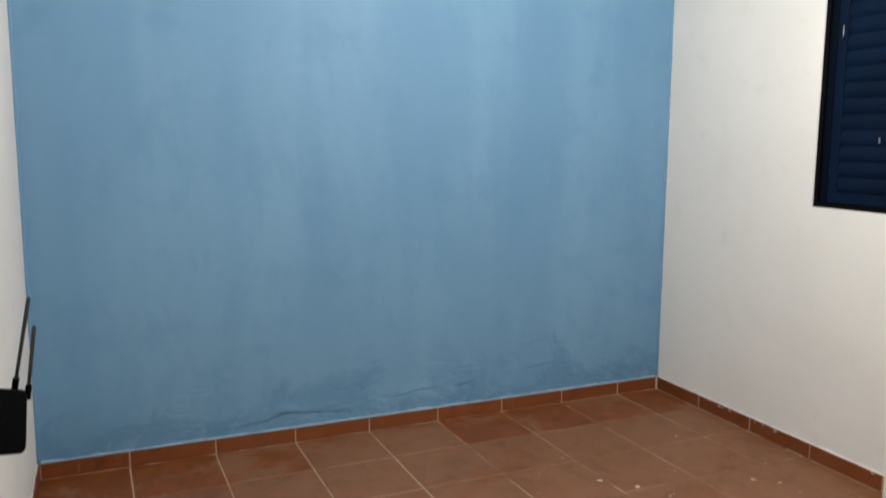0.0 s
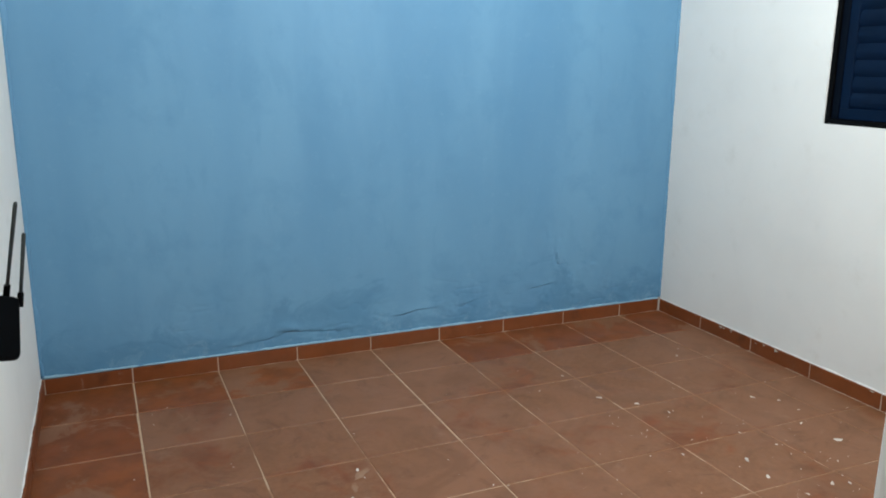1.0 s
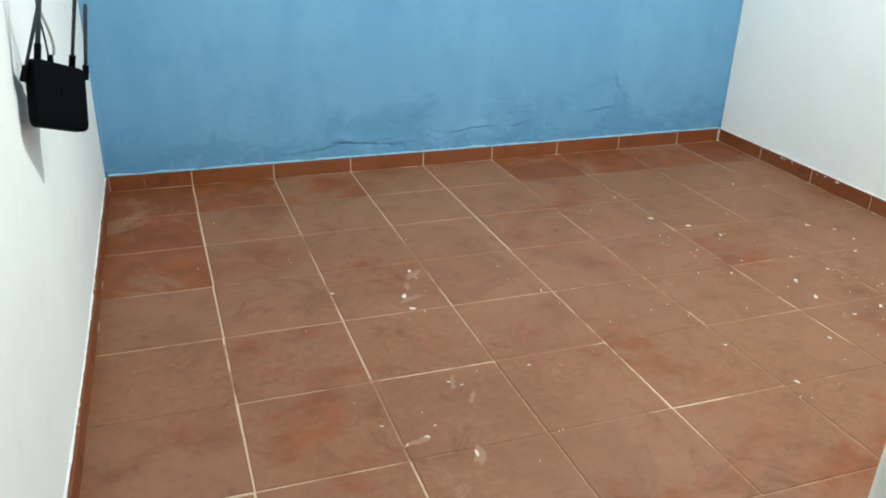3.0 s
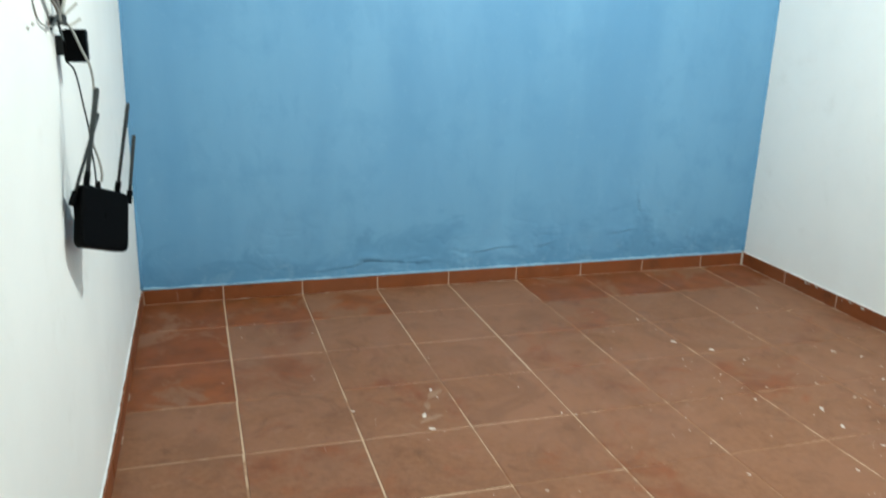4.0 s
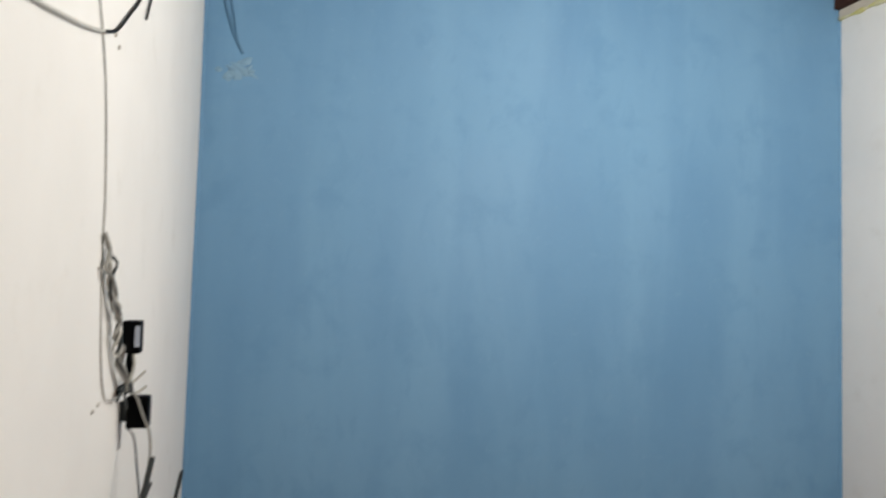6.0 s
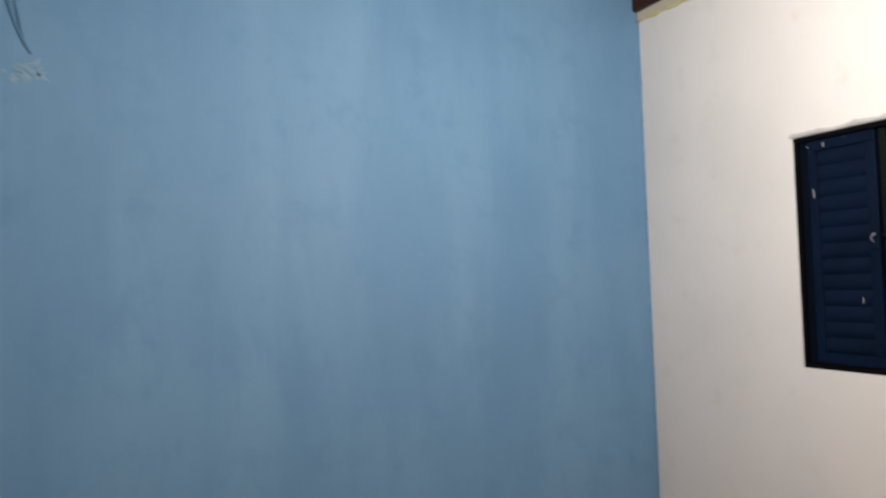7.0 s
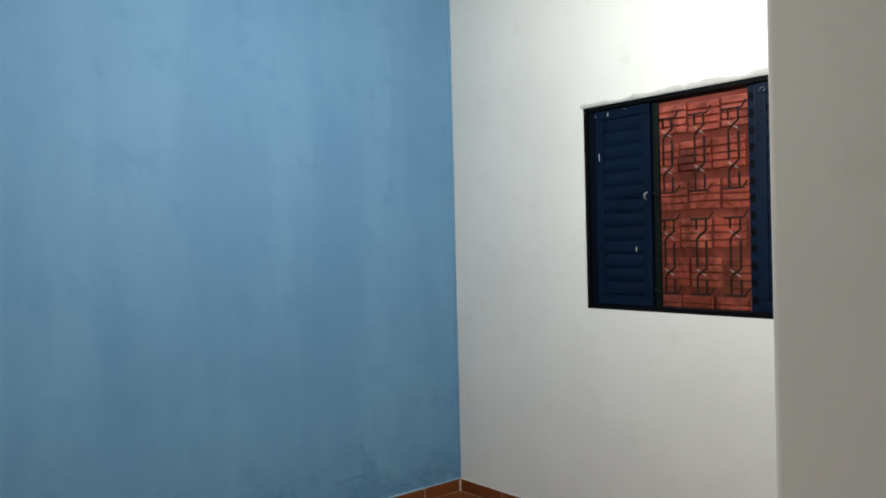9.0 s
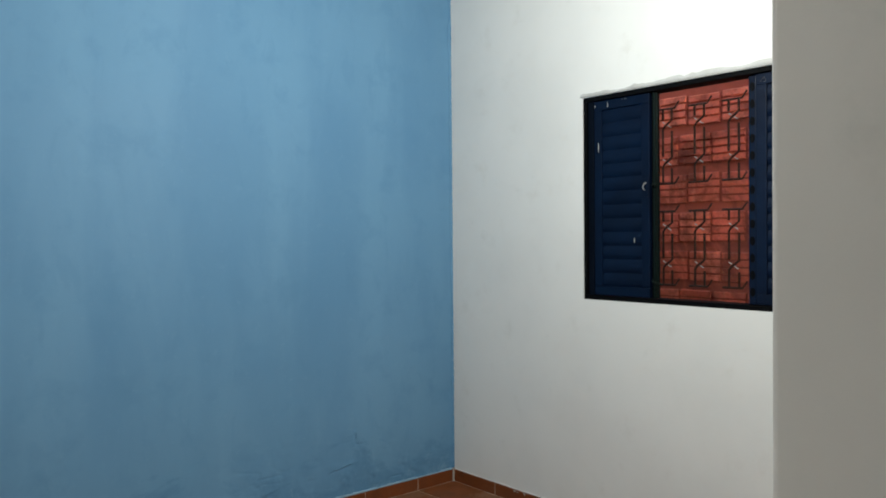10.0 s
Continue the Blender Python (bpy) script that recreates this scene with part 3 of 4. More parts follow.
for i in range(n + 1):
    y = WY0 + 0.012 - i / n * 1.22
    up = 0.016 + 0.014 * noise.noise((i * 0.13, 3, 0)) + 0.010 * noise.noise((i * 0.6, 5, 0)) + 0.012 * i / n
    ring.append([bm.verts.new((W - d, y, WZ1 + z)) for d, z in ((-0.002, 0.001), (0.0036, 0.002), (0.0034 + 0.0004 * noise.noise((i * .5, 1, 1)), up * 0.7), (0.0024, up), (-0.002, up + 0.002))])
for a, b in zip(ring, ring[1:]):
    for k in range(4):
        bm.faces.new((a[k], b[k], b[k + 1], a[k + 1]))
bmesh.ops.recalc_face_normals(bm, faces=bm.faces)
tagged(part("trim_window_head", bm, FILLER, smooth=True), "rough smear of grey filler over the window head", "trim", kind="structure")

# ---- window grille ----
grille = thing("window_grille", "rusty wrought-iron security grille outside the window", "grille")
XG = W + T - 0.035
B = 0.0040            # half the bar


def bar(bm, a, b, half=B):
    a, b = Vector(a), Vector(b)
    add_tube(bm, [a, a.lerp(b, 0.5), b], half * 1.3, 4)


ROWS_Z = ((2.057, 1.706), (1.575, 1.230))
for z in (2.057, 1.706, 1.575, 1.230):
    for c in range(7):
        y = -1.086 - c * 0.168
        bm = bmesh.new()
        # each rail ends in a small upward hook
        add_tube(bm, [Vector((XG, y + 0.055, z)), Vector((XG, y - 0.040, z)), Vector((XG, y - 0.062, z + 0.030))], B * 1.3, 4)
        part("rail", bm, IRON, grille)
for top, low in ROWS_Z:
    step = (top - low) / 2
    for c in range(7):
        y = -1.086 - c * 0.168
        for k in range(2):
            z = top - k * step
            bm = bmesh.new()
            l, r = y + 0.024, y - 0.024
            # the long strand: down on one side, across, down on the other
            add_tube(bm, [Vector(q) for q in ((XG, r, z), (XG, r, z - step * .30), (XG - .004, y - .010, z - step * .38), (XG - .004, y + .010, z - step * .46),
                                              (XG, l, z - step * .55), (XG, l, z - step))], B * 1.25, 4)
            add_tube(bm, [Vector((XG, l, z)), Vector((XG, l, z - step * .28))], B * 1.25, 4)
            add_tube(bm, [Vector((XG, r, z - step * .60)), Vector((XG, r, z - step))], B * 1.25, 4)
            strand = part("scroll", bm, IRON, grille)
            # two pale slivers painted as glints where the strand crosses over
            bm = bmesh.new()
            add_tube(bm, [Vector((XG - .004, y + .022, z - step * .345)), Vector((XG - .006, y + .008, z - step * .395))], B * 0.7, 4)
            add_tube(bm, [Vector((XG - .006, y - .006, z - step * .45)), Vector((XG - .004, y - .022, z - step * .51))], B * 0.7, 4)
            part("weld", bm, GLINT, strand)
for y in (WY0 - 0.006, WY1 + 0.006):
    part("post", add_tube(bmesh.new(), [Vector((XG, y, WZ0 + 0.001)), Vector((XG, y, WZ1 - 0.001))], B * 1.3, 4), IRON, grille)

# ---- router ----
RTL, RTR, RBL = Vector((0.046, -1.713, 0.924)), Vector((0.128, -1.568, 0.863)), Vector((0.023, -1.793, 0.804))
ru = (RTR - RTL)
rv = (RBL - RTL)
rlen, rhgt = ru.length, rv.length
ru.normalize()
rn = rv.cross(ru).normalized()
rv = ru.cross(rn).normalized()
if rv.z > 0:
    rv = -rv
if rn.x < 0:
    rn = -rn
RM = Matrix((ru, rv, rn)).transposed().to_4x4()
RM.translation = RTL
router = thing("wifi_router", "black plastic router with four aerials hung on the white wall", "router", at=RTL)


def moved(bm):
    for v in bm.verts:
        v.co = v.co - RTL
    return bm


bm = box((0, 0, -0.024), (rlen, rhgt, 0.0), 0.0)
long_edges = [e for e in bm.edges if abs(e.verts[0].co.z - e.verts[1].co.z) > 0.01]
bmesh.ops.bevel(bm, geom=long_edges, offset=0.019, segments=5, affect="EDGES", profile=0.5)
rim = [e for e in bm.edges if abs(e.verts[0].co.z) < 1e-5 and abs(e.verts[1].co.z) < 1e-5]
bmesh.ops.bevel(bm, geom=rim, offset=0.005, segments=2, affect="EDGES", profile=0.5)
for v in bm.verts:
    v.co = RM @ v.co
bmesh.ops.recalc_face_normals(bm, faces=bm.faces)
body = part("body", moved(bm), BLACKPLASTIC, router)
bm = box((rlen * .46, rhgt * .40, 0.0), (rlen * .54, rhgt * .50, 0.0012), 0.0004, RM)
part("badge", moved(bm), BLACKPLASTIC, body, "faint plain badge")
bm = bmesh.new()
for k in range(6):
    add_box(bm, (rlen * (.2 + .1 * k), rhgt * .93, -0.0002), (rlen * (.2 + .1 * k) + .004, rhgt * .945, 0.0012), 0, RM)
part("status_light", moved(bm), BLACKPLASTIC, body)


def aerial(base, tip, k=1.0):
    base, tip = Vector(base), Vector(tip)
    way = (tip - base).normalized()
    hinge = part("hinge", moved(add_tube(bmesh.new(), [base - way * .012, base + way * .004, base + way * .022], 0.0072, 10)), BLACKPLASTIC, router)
    blade = add_tube(bmesh.new(), [base + way * .02, base.lerp(tip, .35), base.lerp(tip, .7), tip - way * .006, tip], [r * k for r in (.0060, .0064, .0070, .0072, .005)], 10, 0.6)
    part("aerial", moved(blade), GREYPLASTIC, hinge, "dark grey paddle aerial", True)


aerial((0.022, -1.727, 0.887), (0.084, -1.649, 1.074))
aerial((0.055, -1.722, 0.930), (0.087, -1.656, 1.133))
aerial((0.104, -1.596, 0.881), (0.150, -1.647, 1.097))
aerial((0.126, -1.565, 0.850), (0.146, -1.525, 1.005), 0.7)
bm = box((rlen * .36, -0.016, -0.016), (rlen * .41, 0.002, -0.006), 0.001, RM)
part("power_plug", moved(bm), BLACKPLASTIC, router)

# ---- power adapters on the wall ----
adapter = thing("power_adapter", "black plug-in power adapter with a silver label", "adapter", at=(0.0, -1.58, 1.40))
o = Vector((0.0, -1.58, 1.40))


def offset(bm, o):
    for v in bm.verts:
        v.co = v.co - o
    return bm


part("case", offset(box((0.001, -1.605, 1.358), (0.041, -1.555, 1.434), 0.004), o), BLACKPLASTIC, adapter)
part("label_plate", offset(box((0.0290, -1.6064, 1.374), (0.0405, -1.6046, 1.422), 0.0004), o), LABEL, adapter, "silver-blue rating label, writing too small to read")
part("cord_grip", offset(tube([(0.020, -1.585, 1.362), (0.018, -1.588, 1.325), (0.017, -1.590, 1.285)], [.010] * 9 + [.008] * 8, 8), o), BLACKPLASTIC, adapter)

socket = thing("plug_box", "square black plastic plug box fixed to the white wall", "socket", at=(0.0, -1.585, 1.22))
o = Vector((0.0, -1.585, 1.22))
part("case", offset(box((0.017, -1.606, 1.186), (0.067, -1.566, 1.260), 0.005), o), BLACKPLASTIC, socket)
part("cover", offset(box((0.021, -1.6085, 1.191), (0.063, -1.6055, 1.255), 0.001), o), BLACKPLASTIC, socket)
part("mount", offset(box((0.0, -1.590, 1.200), (0.018, -1.570, 1.246), 0.002), o), GREYPLASTIC, socket)


# ---- cables ----
def cable(name, label, points, radius, material, steps=8):
    c = tube(points, radius, 8, steps)
    return tagged(part(name, c, material, smooth=True), label, "cable")


cable("black_cable", "thick black cable looped down the white wall",
      [(0.006, -1.20, 3.50), (0.006, -1.27, 2.85), (0.006, -1.38, 2.42), (0.006, -1.456, 2.316), (0.006, -1.58, 2.205), (0.006, -1.722, 2.113), (0.006, -1.845, 2.040),
       (0.006, -1.956, 2.002)], 0.0036, CABLE_BLACK)
cable("grey_cable", "grey cable carrying on from the black one along the wall",
      [(0.005, -1.948, 2.004), (0.005, -2.06, 1.974), (0.005, -2.173, 1.949), (0.005, -2.43, 1.900), (0.005, -2.75, 1.86), (0.005, -3.15, 1.90)], 0.0040, CABLE_WHITE)
cable("thin_black_cable", "thin black cable hanging in bends down the white wall",
      [(0.0035, -2.40, 3.40), (0.0035, -2.45, 2.35), (0.0035, -2.56, 1.93), (0.0035, -2.648, 1.72), (0.0035, -2.709, 1.621), (0.0035, -2.742, 1.558),
       (0.0035, -2.744, 1.475), (0.0035, -2.738, 1.389), (0.0035, -2.675, 1.290), (0.0035, -2.606, 1.180), (0.0035, -2.598, 1.126),
       (0.0035, -2.630, 1.075), (0.0035, -2.650, 1.025), (0.0035, -2.68, 0.90), (0.0035, -2.70, 0.50), (0.012, -2.71, 0.09)], 0.0025, CABLE_BLACK)
cable("black_cable_end", "cut end of a black cable hanging down the white wall",
      [(0.006, -1.10, 3.46), (0.006, -1.20, 2.80), (0.006, -1.31, 2.45), (0.006, -1.353, 2.356), (0.006, -1.43, 2.265), (0.006, -1.498, 2.180)], 0.0033, CABLE_BLACK)
cable("grey_wire", "thin grey wire down the white wall",
      [(0.003, -2.20, 2.45), (0.003, -2.10, 2.22), (0.003, -2.022, 2.097), (0.003, -1.913, 1.920), (0.003, -1.868, 1.715), (0.003, -1.868, 1.600),
       (0.003, -1.858, 1.476), (0.003, -1.836, 1.370), (0.003, -1.795, 1.292), (0.008, -1.740, 1.270), (0.016, -1.660, 1.272), (0.020, -1.610, 1.285)], 0.0018, CABLE_GREY)
cable("grey_wire", "thin grey wire down the white wall beside the black cable",
      [(0.002, -2.70, 1.90), (0.002, -2.743, 1.613), (0.006, -2.760, 1.500), (0.006, -2.779, 1.433), (0.006, -2.808, 1.305), (0.006, -2.824, 1.142), (0.006, -2.83, 0.80), (0.008, -2.83, 0.09)], 0.0016, CABLE_WHITE)

# the twisted bundle above the plug box
bundle = thing("cable_bundle", "tangled bundle of dirty white and grey cables on the wall", "cable", at=(0.012, -1.68, 1.28))
o = Vector((0.012, -1.68, 1.28))
SPINE = smooth_path([(0.006, -1.874, 1.622), (0.009, -1.860, 1.560), (0.010, -1.805, 1.505), (0.012, -1.775, 1.450), (0.013, -1.745, 1.395), (0.014, -1.700, 1.345), (0.017, -1.630, 1.282)], 8)
rng = random.Random(5)
for k in range(5):
    top = rng.uniform(0.0, 0.16) if k else 0.0
    pts = []
    ph, turns = rng.uniform(0, 6.28), rng.uniform(1.3, 2.6) * rng.choice((-1, 1))
    for i in range(13):
        t = top + (1 - top) * i / 12
        amp = 0.017 * min(1.0, t * 4 + .2) * rng.uniform(0.6, 1.5) * (1 - 0.5 * t)
        q = SPINE[min(len(SPINE) - 1, round(t * (len(SPINE) - 1)))]
        ang = ph + turns * 6.28 * t
        pts.append(q + Vector((abs(amp * math.cos(ang)) * 0.8, amp * math.sin(ang) * 2.2, amp * math.cos(ang) * .6)))
    part("strand", offset(tube(pts, 0.0030 if k % 2 else 0.0042, 7, 5), o), (CABLE_GREY, CABLE_WHITE, CABLE_GREY, GREYPLASTIC)[k % 4], bundle)
for a, b, c in (((0.010, -1.64, 1.278), (0.020, -1.66, 1.290), (0.012, -1.70, 1.262)), ((0.018, -1.62, 1.280), (0.034, -1.61, 1.296), (0.055, -1.60, 1.318)),
                ((0.020, -1.62, 1.272), (0.040, -1.61, 1.270), (0.059, -1.60, 1.283)), ((0.014, -1.63, 1.288), (0.020, -1.64, 1.262), (0.024, -1.64, 1.236)),
                ((0.016, -1.63, 1.276), (0.020, -1.65, 1.282), (0.014, -1.69, 1.288)), ((0.020, -1.60, 1.29), (0.030, -1.60, 1.33), (0.027, -1.60, 1.36))):
    part("loose_end", offset(tube([a, b, c], 0.0034, 6, 5), o), GREYPLASTIC if a[0] < .0165 else CABLE_WHITE, bundle)
bm = bmesh.new()
for k in range(3):
    add_tube(bm, [Vector((0.017 + .014 * math.cos(i * .7), -1.628 + .016 * math.sin(i * .7), 1.272 + .007 * k + .004 * math.sin(i))) for i in range(10)], 0.004, 6)
part("tie", offset(bm, o), GREYPLASTIC, bundle)
cable("router_cable", "grey cord from the plug box to the router",
      [(0.020, -1.62, 1.285), (0.040, -1.618, 1.262), (0.058, -1.620, 1.215), (0.072, -1.612, 1.175), (0.074, -1.610, 1.120), (0.066, -1.625, 1.060), (0.062, -1.640, 1.020),
       (0.076, -1.650, 0.965), (0.080, -1.655, 0.935), (0.078, -1.660, 0.915)], 0.0030, CABLE_GREY)
cable("router_cable", "thin dark cord from the wall to the router",
      [(0.020, -1.60, 1.188), (0.037, -1.605, 1.165), (0.050, -1.620, 1.090), (0.058, -1.630, 1.034), (0.062, -1.650, 0.990), (0.066, -1.660, 0.950), (0.068, -1.668, 0.915)], 0.0022, GREYPLASTIC)

# two old wires on the blue wall, painted over, which run together into a hole
DARK_BLUE = simple("grimy_blue_paint", (0.070, 0.165, 0.275), (0.105, 0.225, 0.355), 25, 0.7, 0, 0.2, 0.3)
for line, thick in (([(0.090, 0.002, 3.60), (0.073, 0.002, 3.10), (0.071, -0.001, 2.922), (0.087, -0.002, 2.776), (0.131, -0.003, 2.632), (0.172, 0.001, 2.547)], 0.0060),
                    ([(0.110, 0.002, 3.60), (0.098, 0.002, 3.10), (0.096, -0.001, 2.930), (0.112, -0.002, 2.800), (0.128, -0.002, 2.700), (0.145, 0.001, 2.604)], 0.0048)):
    tagged(part("painted_wire", tube(line, thick, 8), DARK_BLUE, smooth=True), "old wire painted over in the blue of the wall", "cable", "painted wires")

# peeled spots where bare plaster shows through the blue
PALE = simple("flaked_plaster", (0.155, 0.298, 0.438), (0.265, 0.405, 0.520), 34, 0.85, 0, 0.3, 0.2)
for x, z, a, b, turn in ((0.182, 2.512, .030, .011, -25), (0.128, 2.476, .020, .009, 30), (0.178, 2.474, .040, .012, 28), (0.070, 2.470, .012, .007, 10), (0.198, 2.485, .014, .006, -40), (0.140, 2.452, .022, .017, 35), (0.112, 2.440, .016, .013, 60), (0.205, 2.468, .014, .008, -35)):
    r = random.Random(int(x * 1000 + z * 77))
    bm = bmesh.new()
    rim = [(math.cos(q) * a * r.uniform(.5, 1.15), math.sin(q) * b * r.uniform(.5, 1.2)) for q in [k * math.pi / 7 for k in range(14)]]
    top = [bm.verts.new((p, -0.0062, q)) for p, q in rim]
    low = [bm.verts.new((p * 1.9, 0.001, q * 1.9)) for p, q in rim]
    bm.faces.new(top)
    for k in range(14):
        bm.faces.new((low[k], low[(k + 1) % 14], top[(k + 1) % 14], top[k]))
    bmesh.ops.recalc_face_normals(bm, faces=bm.faces)
    ob = tagged(part("peeled_spot", bm, PALE, smooth=True), "pale peeled spot in the blue paint", "peeled paint", "peeled spots")
    ob.matrix_basis = pose(x, 0, z, 0, turn, 0)

# nail holes and plugs in the side wall
bm = bmesh.new()
bmesh.ops.create_cone(bm, cap_ends=True, segments=9, radius1=0.0055, radius2=0.004, depth=0.005)
for v in bm.verts:
    v.co = Vector((v.co.z, v.co.x * (1 + .3 * math.sin(v.co.y * 900)), v.co.y))
spot = mesh_of(bm, "wall_plug", RUST_DOT)
for y, z in ((-1.83, 2.035), (-1.79, 2.02), (-1.89, 1.55), (-1.885, 1.268), (-1.835, 1.275), (-1.95, 2.30), (-1.83, 1.60)):
    s = tagged(new("wall_plug", spot), "small grimy old wall plug in the white plaster", "wall plug", "wall plugs")
    s.location = (0.002, y, z)

# ---- outside: clay block wall across the passage ----
XB = 4.60
# unseen end walls, added so sky light enters the passage only from above
tagged(part("wall_passage_end", box((W + T, 0.75, -0.21), (XB + 0.10, 0.90, 3.15)), MORTAR), "unseen cement wall added to keep low sky light out of the passage", "wall", kind="structure")
tagged(part("wall_passage_far_end", box((W + T, -4.35, -0.21), (XB + 0.10, -4.2, 3.15)), MORTAR), "unseen cement wall added to keep low sky light out of the passage", "wall", kind="structure")
# unseen dark facing, added to cut the light bounced onto the blocks
for lo, hi in (((-D - T, -0.2), (T, WZ0 - 0.01)), ((-D - T, WZ1 + 0.01), (T, 3.04)), ((WY0 + 0.01, WZ0 - 0.01), (T, WZ1 + 0.01)), ((-D - T, WZ0 - 0.01), (WY1 - 0.01, WZ1 + 0.01))):
    tagged(part("wall_right_outer_face", box((W + T + 0.001, lo[0], lo[1]), (W + T + 0.014, hi[0], hi[1])), MORTAR), "unseen dark reddish lining added outside the window wall to cut bounced light", "wall", kind="structure")
block_wall = thing("wall_outside", "unplastered red clay block wall across a narrow passage", "wall", kind="structure")
bed = wall_solid("mortar_bed", lines(-4.2, -1.5, 0.3) + lines(-1.5, 0.0, 0.03)[1:] + lines(0.0, 0.749, 0.15)[1:], lines(-0.21, 0.8, 0.2) + lines(0.8, 2.8, 0.02)[1:] + lines(2.8, 3.15, 0.1)[1:],
                 lambda u, v, d: (XB + 0.002 - d, u, v), 0.10, MORTAR,
                 relief=lambda u, v: 0.006 + 0.009 * noise.noise((u * 11, v * 22, 3)) + 0.004 * noise.noise((u * 37, v * 50, 6)))
bed.parent = block_wall
bm = bmesh.new()
hz, hy = 0.189, 0.212
prof = [(0.0, 0.0)]
for k in range(4):
    a, b = k / 4, (k + 1) / 4
    prof += [(-0.016, hz * (a + 0.030)), (-0.018, hz * (b - 0.045))]
    prof += [(0.002, hz * (b - 0.030)), (0.002, hz * (b + 0.005))] if k < 3 else [(0.0, hz)]
prof += [(0.02, hz), (0.02, 0.0)]
ends = [[bm.verts.new((px, y, pz)) for px, pz in prof] for y in (0, -hy)]
for k in range(len(prof)):
    j = (k + 1) % len(prof)
    bm.faces.new((ends[0][k], ends[0][j], ends[1][j], ends[1][k]))
bm.faces.new(ends[0][::-1])
bm.faces.new(ends[1])
bmesh.ops.recalc_face_normals(bm, faces=bm.faces)
block = mesh_of(bm, "clay_block", CLAY)
rng = random.Random(11)
for r in range(12):
    for c in range(4, 22):
        b = new("clay_block", block)
        joint = (-0.728 if r % 2 == 0 else -0.665) + 0.232 * (10 - c)
        b.matrix_basis = pose(XB + rng.uniform(-.004, .004), joint - 0.010 + rng.uniform(-.006, .006), 0.175 + r * 0.249 + rng.uniform(-.005, .005), rng.uniform(-1, 1), 0, rng.uniform(-.8, .8))
        b.parent = block_wall

# ---- loose flakes on the floor ----
def flake_mesh(seed):
    r = random.Random(seed)
    bm = bmesh.new()
    n = r.randint(5, 8)
    rim = []
    for k in range(n):
        a = 2 * math.pi * k / n
        d = r.uniform(0.35, 1.2)
        rim.append((d * math.cos(a), d * math.sin(a) * 0.6, r.uniform(0.0, .25)))
    low = [bm.verts.new((x, y, z * .3)) for x, y, z in rim]
    top = [bm.verts.new((x * .9, y * .9, z + .22)) for x, y, z in rim]
    bm.faces.new(top)
    bm.faces.new(low[::-1])
    for k in range(n):
        bm.faces.new((low[k], low[(k + 1) % n], top[(k + 1) % n], top[k]))
    return mesh_of(bm, "paint_flake", FLAKE)


flakes = [flake_mesh(s) for s in range(6)]
rng = random.Random(21)
SPOTS = ((2.187, -0.93, 20), (2.30, -1.04, 15), (2.372, -1.16, 13), (2.80, -1.17, 17), (2.38, -1.59, 20), (2.82, -1.60, 20), (2.53, -1.83, 20), (2.59, -1.85, 17),
         (2.80, -1.44, 14), (2.36, -1.71, 17), (2.82, -0.65, 14), (2.165, -0.66, 8), (1.985, -0.77, 8), (2.57, -1.54, 9), (2.89, -1.34, 8), (2.51, -1.41, 9),
         (2.30, -1.39, 8), (2.19, -1.26, 7), (2.19, -1.47, 9), (1.45, -1.40, 11), (0.99, -1.86, 14), (0.96, -1.835, 12), (0.98, -1.31, 22), (0.985, -1.40, 16),
         (0.748, -1.225, 12), (1.215, -1.82, 8), (1.163, -2.125, 8), (1.925, -2.12, 15), (0.73, -1.975, 9), (0.772, -2.065, 8), (0.828, -2.05, 15), (0.926, -2.145, 20),
         (1.85, -1.89, 11), (1.055, -1.805, 6), (0.862, -2.01, 7), (1.05, -1.13, 18), (1.06, -1.19, 9), (2.68, -1.72, 10), (2.95, -1.75, 9), (2.2, -1.95, 10), (2.7, -1.95, 12), (2.400, -1.850, 13), (0.700, -0.509, 8), (0.648, -0.917, 7), (0.408, -0.492, 7), (2.885, -1.237, 8))
for x, y, size in SPOTS:
    f = tagged(new("paint_flake", rng.choice(flakes)), "white flake of old paint lying on the tiles", "paint flake", "paint flakes on the floor")
    k = size / (1100 if x > 2.1 else 1350) * rng.uniform(0.85, 1.15)
    f.matrix_basis = pose(x, y, 0.0008, 0, 0, rng.uniform(0, 360)) @ Matrix.Diagonal((k, k * rng.uniform(.6, 1), k * .55, 1))
# chalky smears trodden into the tiles
POWDER = simple("chalky_smear", (0.225, 0.120, 0.068), (0.31, 0.20, 0.14), 45, 0.9, 0, 0.2, 0.2)
for x, y, length, wide, turn in ((1.00, -1.33, .10, .030, 20), (1.01, -1.24, .07, .022, 80), (0.97, -1.84, .10, .018, 75), (1.00, -1.92, .08, .016, 60), (0.93, -2.15, .09, .035, 70),
                                 (0.80, -2.06, .10, .022, 15), (1.06, -1.16, .09, .040, 40)):
    bm = bmesh.new()
    r = random.Random(int(x * 100 + y * 37))
    rim = [(math.cos(a) * length / 2 * r.uniform(.55, 1.1), math.sin(a) * wide / 2 * r.uniform(.4, 1.2)) for a in [k * math.pi / 9 for k in range(18)]]
    top = [bm.verts.new((p, q, 0.0011)) for p, q in rim]
    low = [bm.verts.new((p * 1.02, q * 1.05, -0.001)) for p, q in rim]
    bm.faces.new(top)
    for k in range(18):
        bm.faces.new((low[k], low[(k + 1) % 18], top[(k + 1) % 18], top[k]))
    sm = tagged(part("chalk_smear", bm, POWDER), "chalky smear of plaster dust trodden into the tiles", "stain", "smears on the floor")
    sm.matrix_basis = pose(x, y, 0, 0, 0, turn)
# fine crumbs, too many to count
bm = bmesh.new()
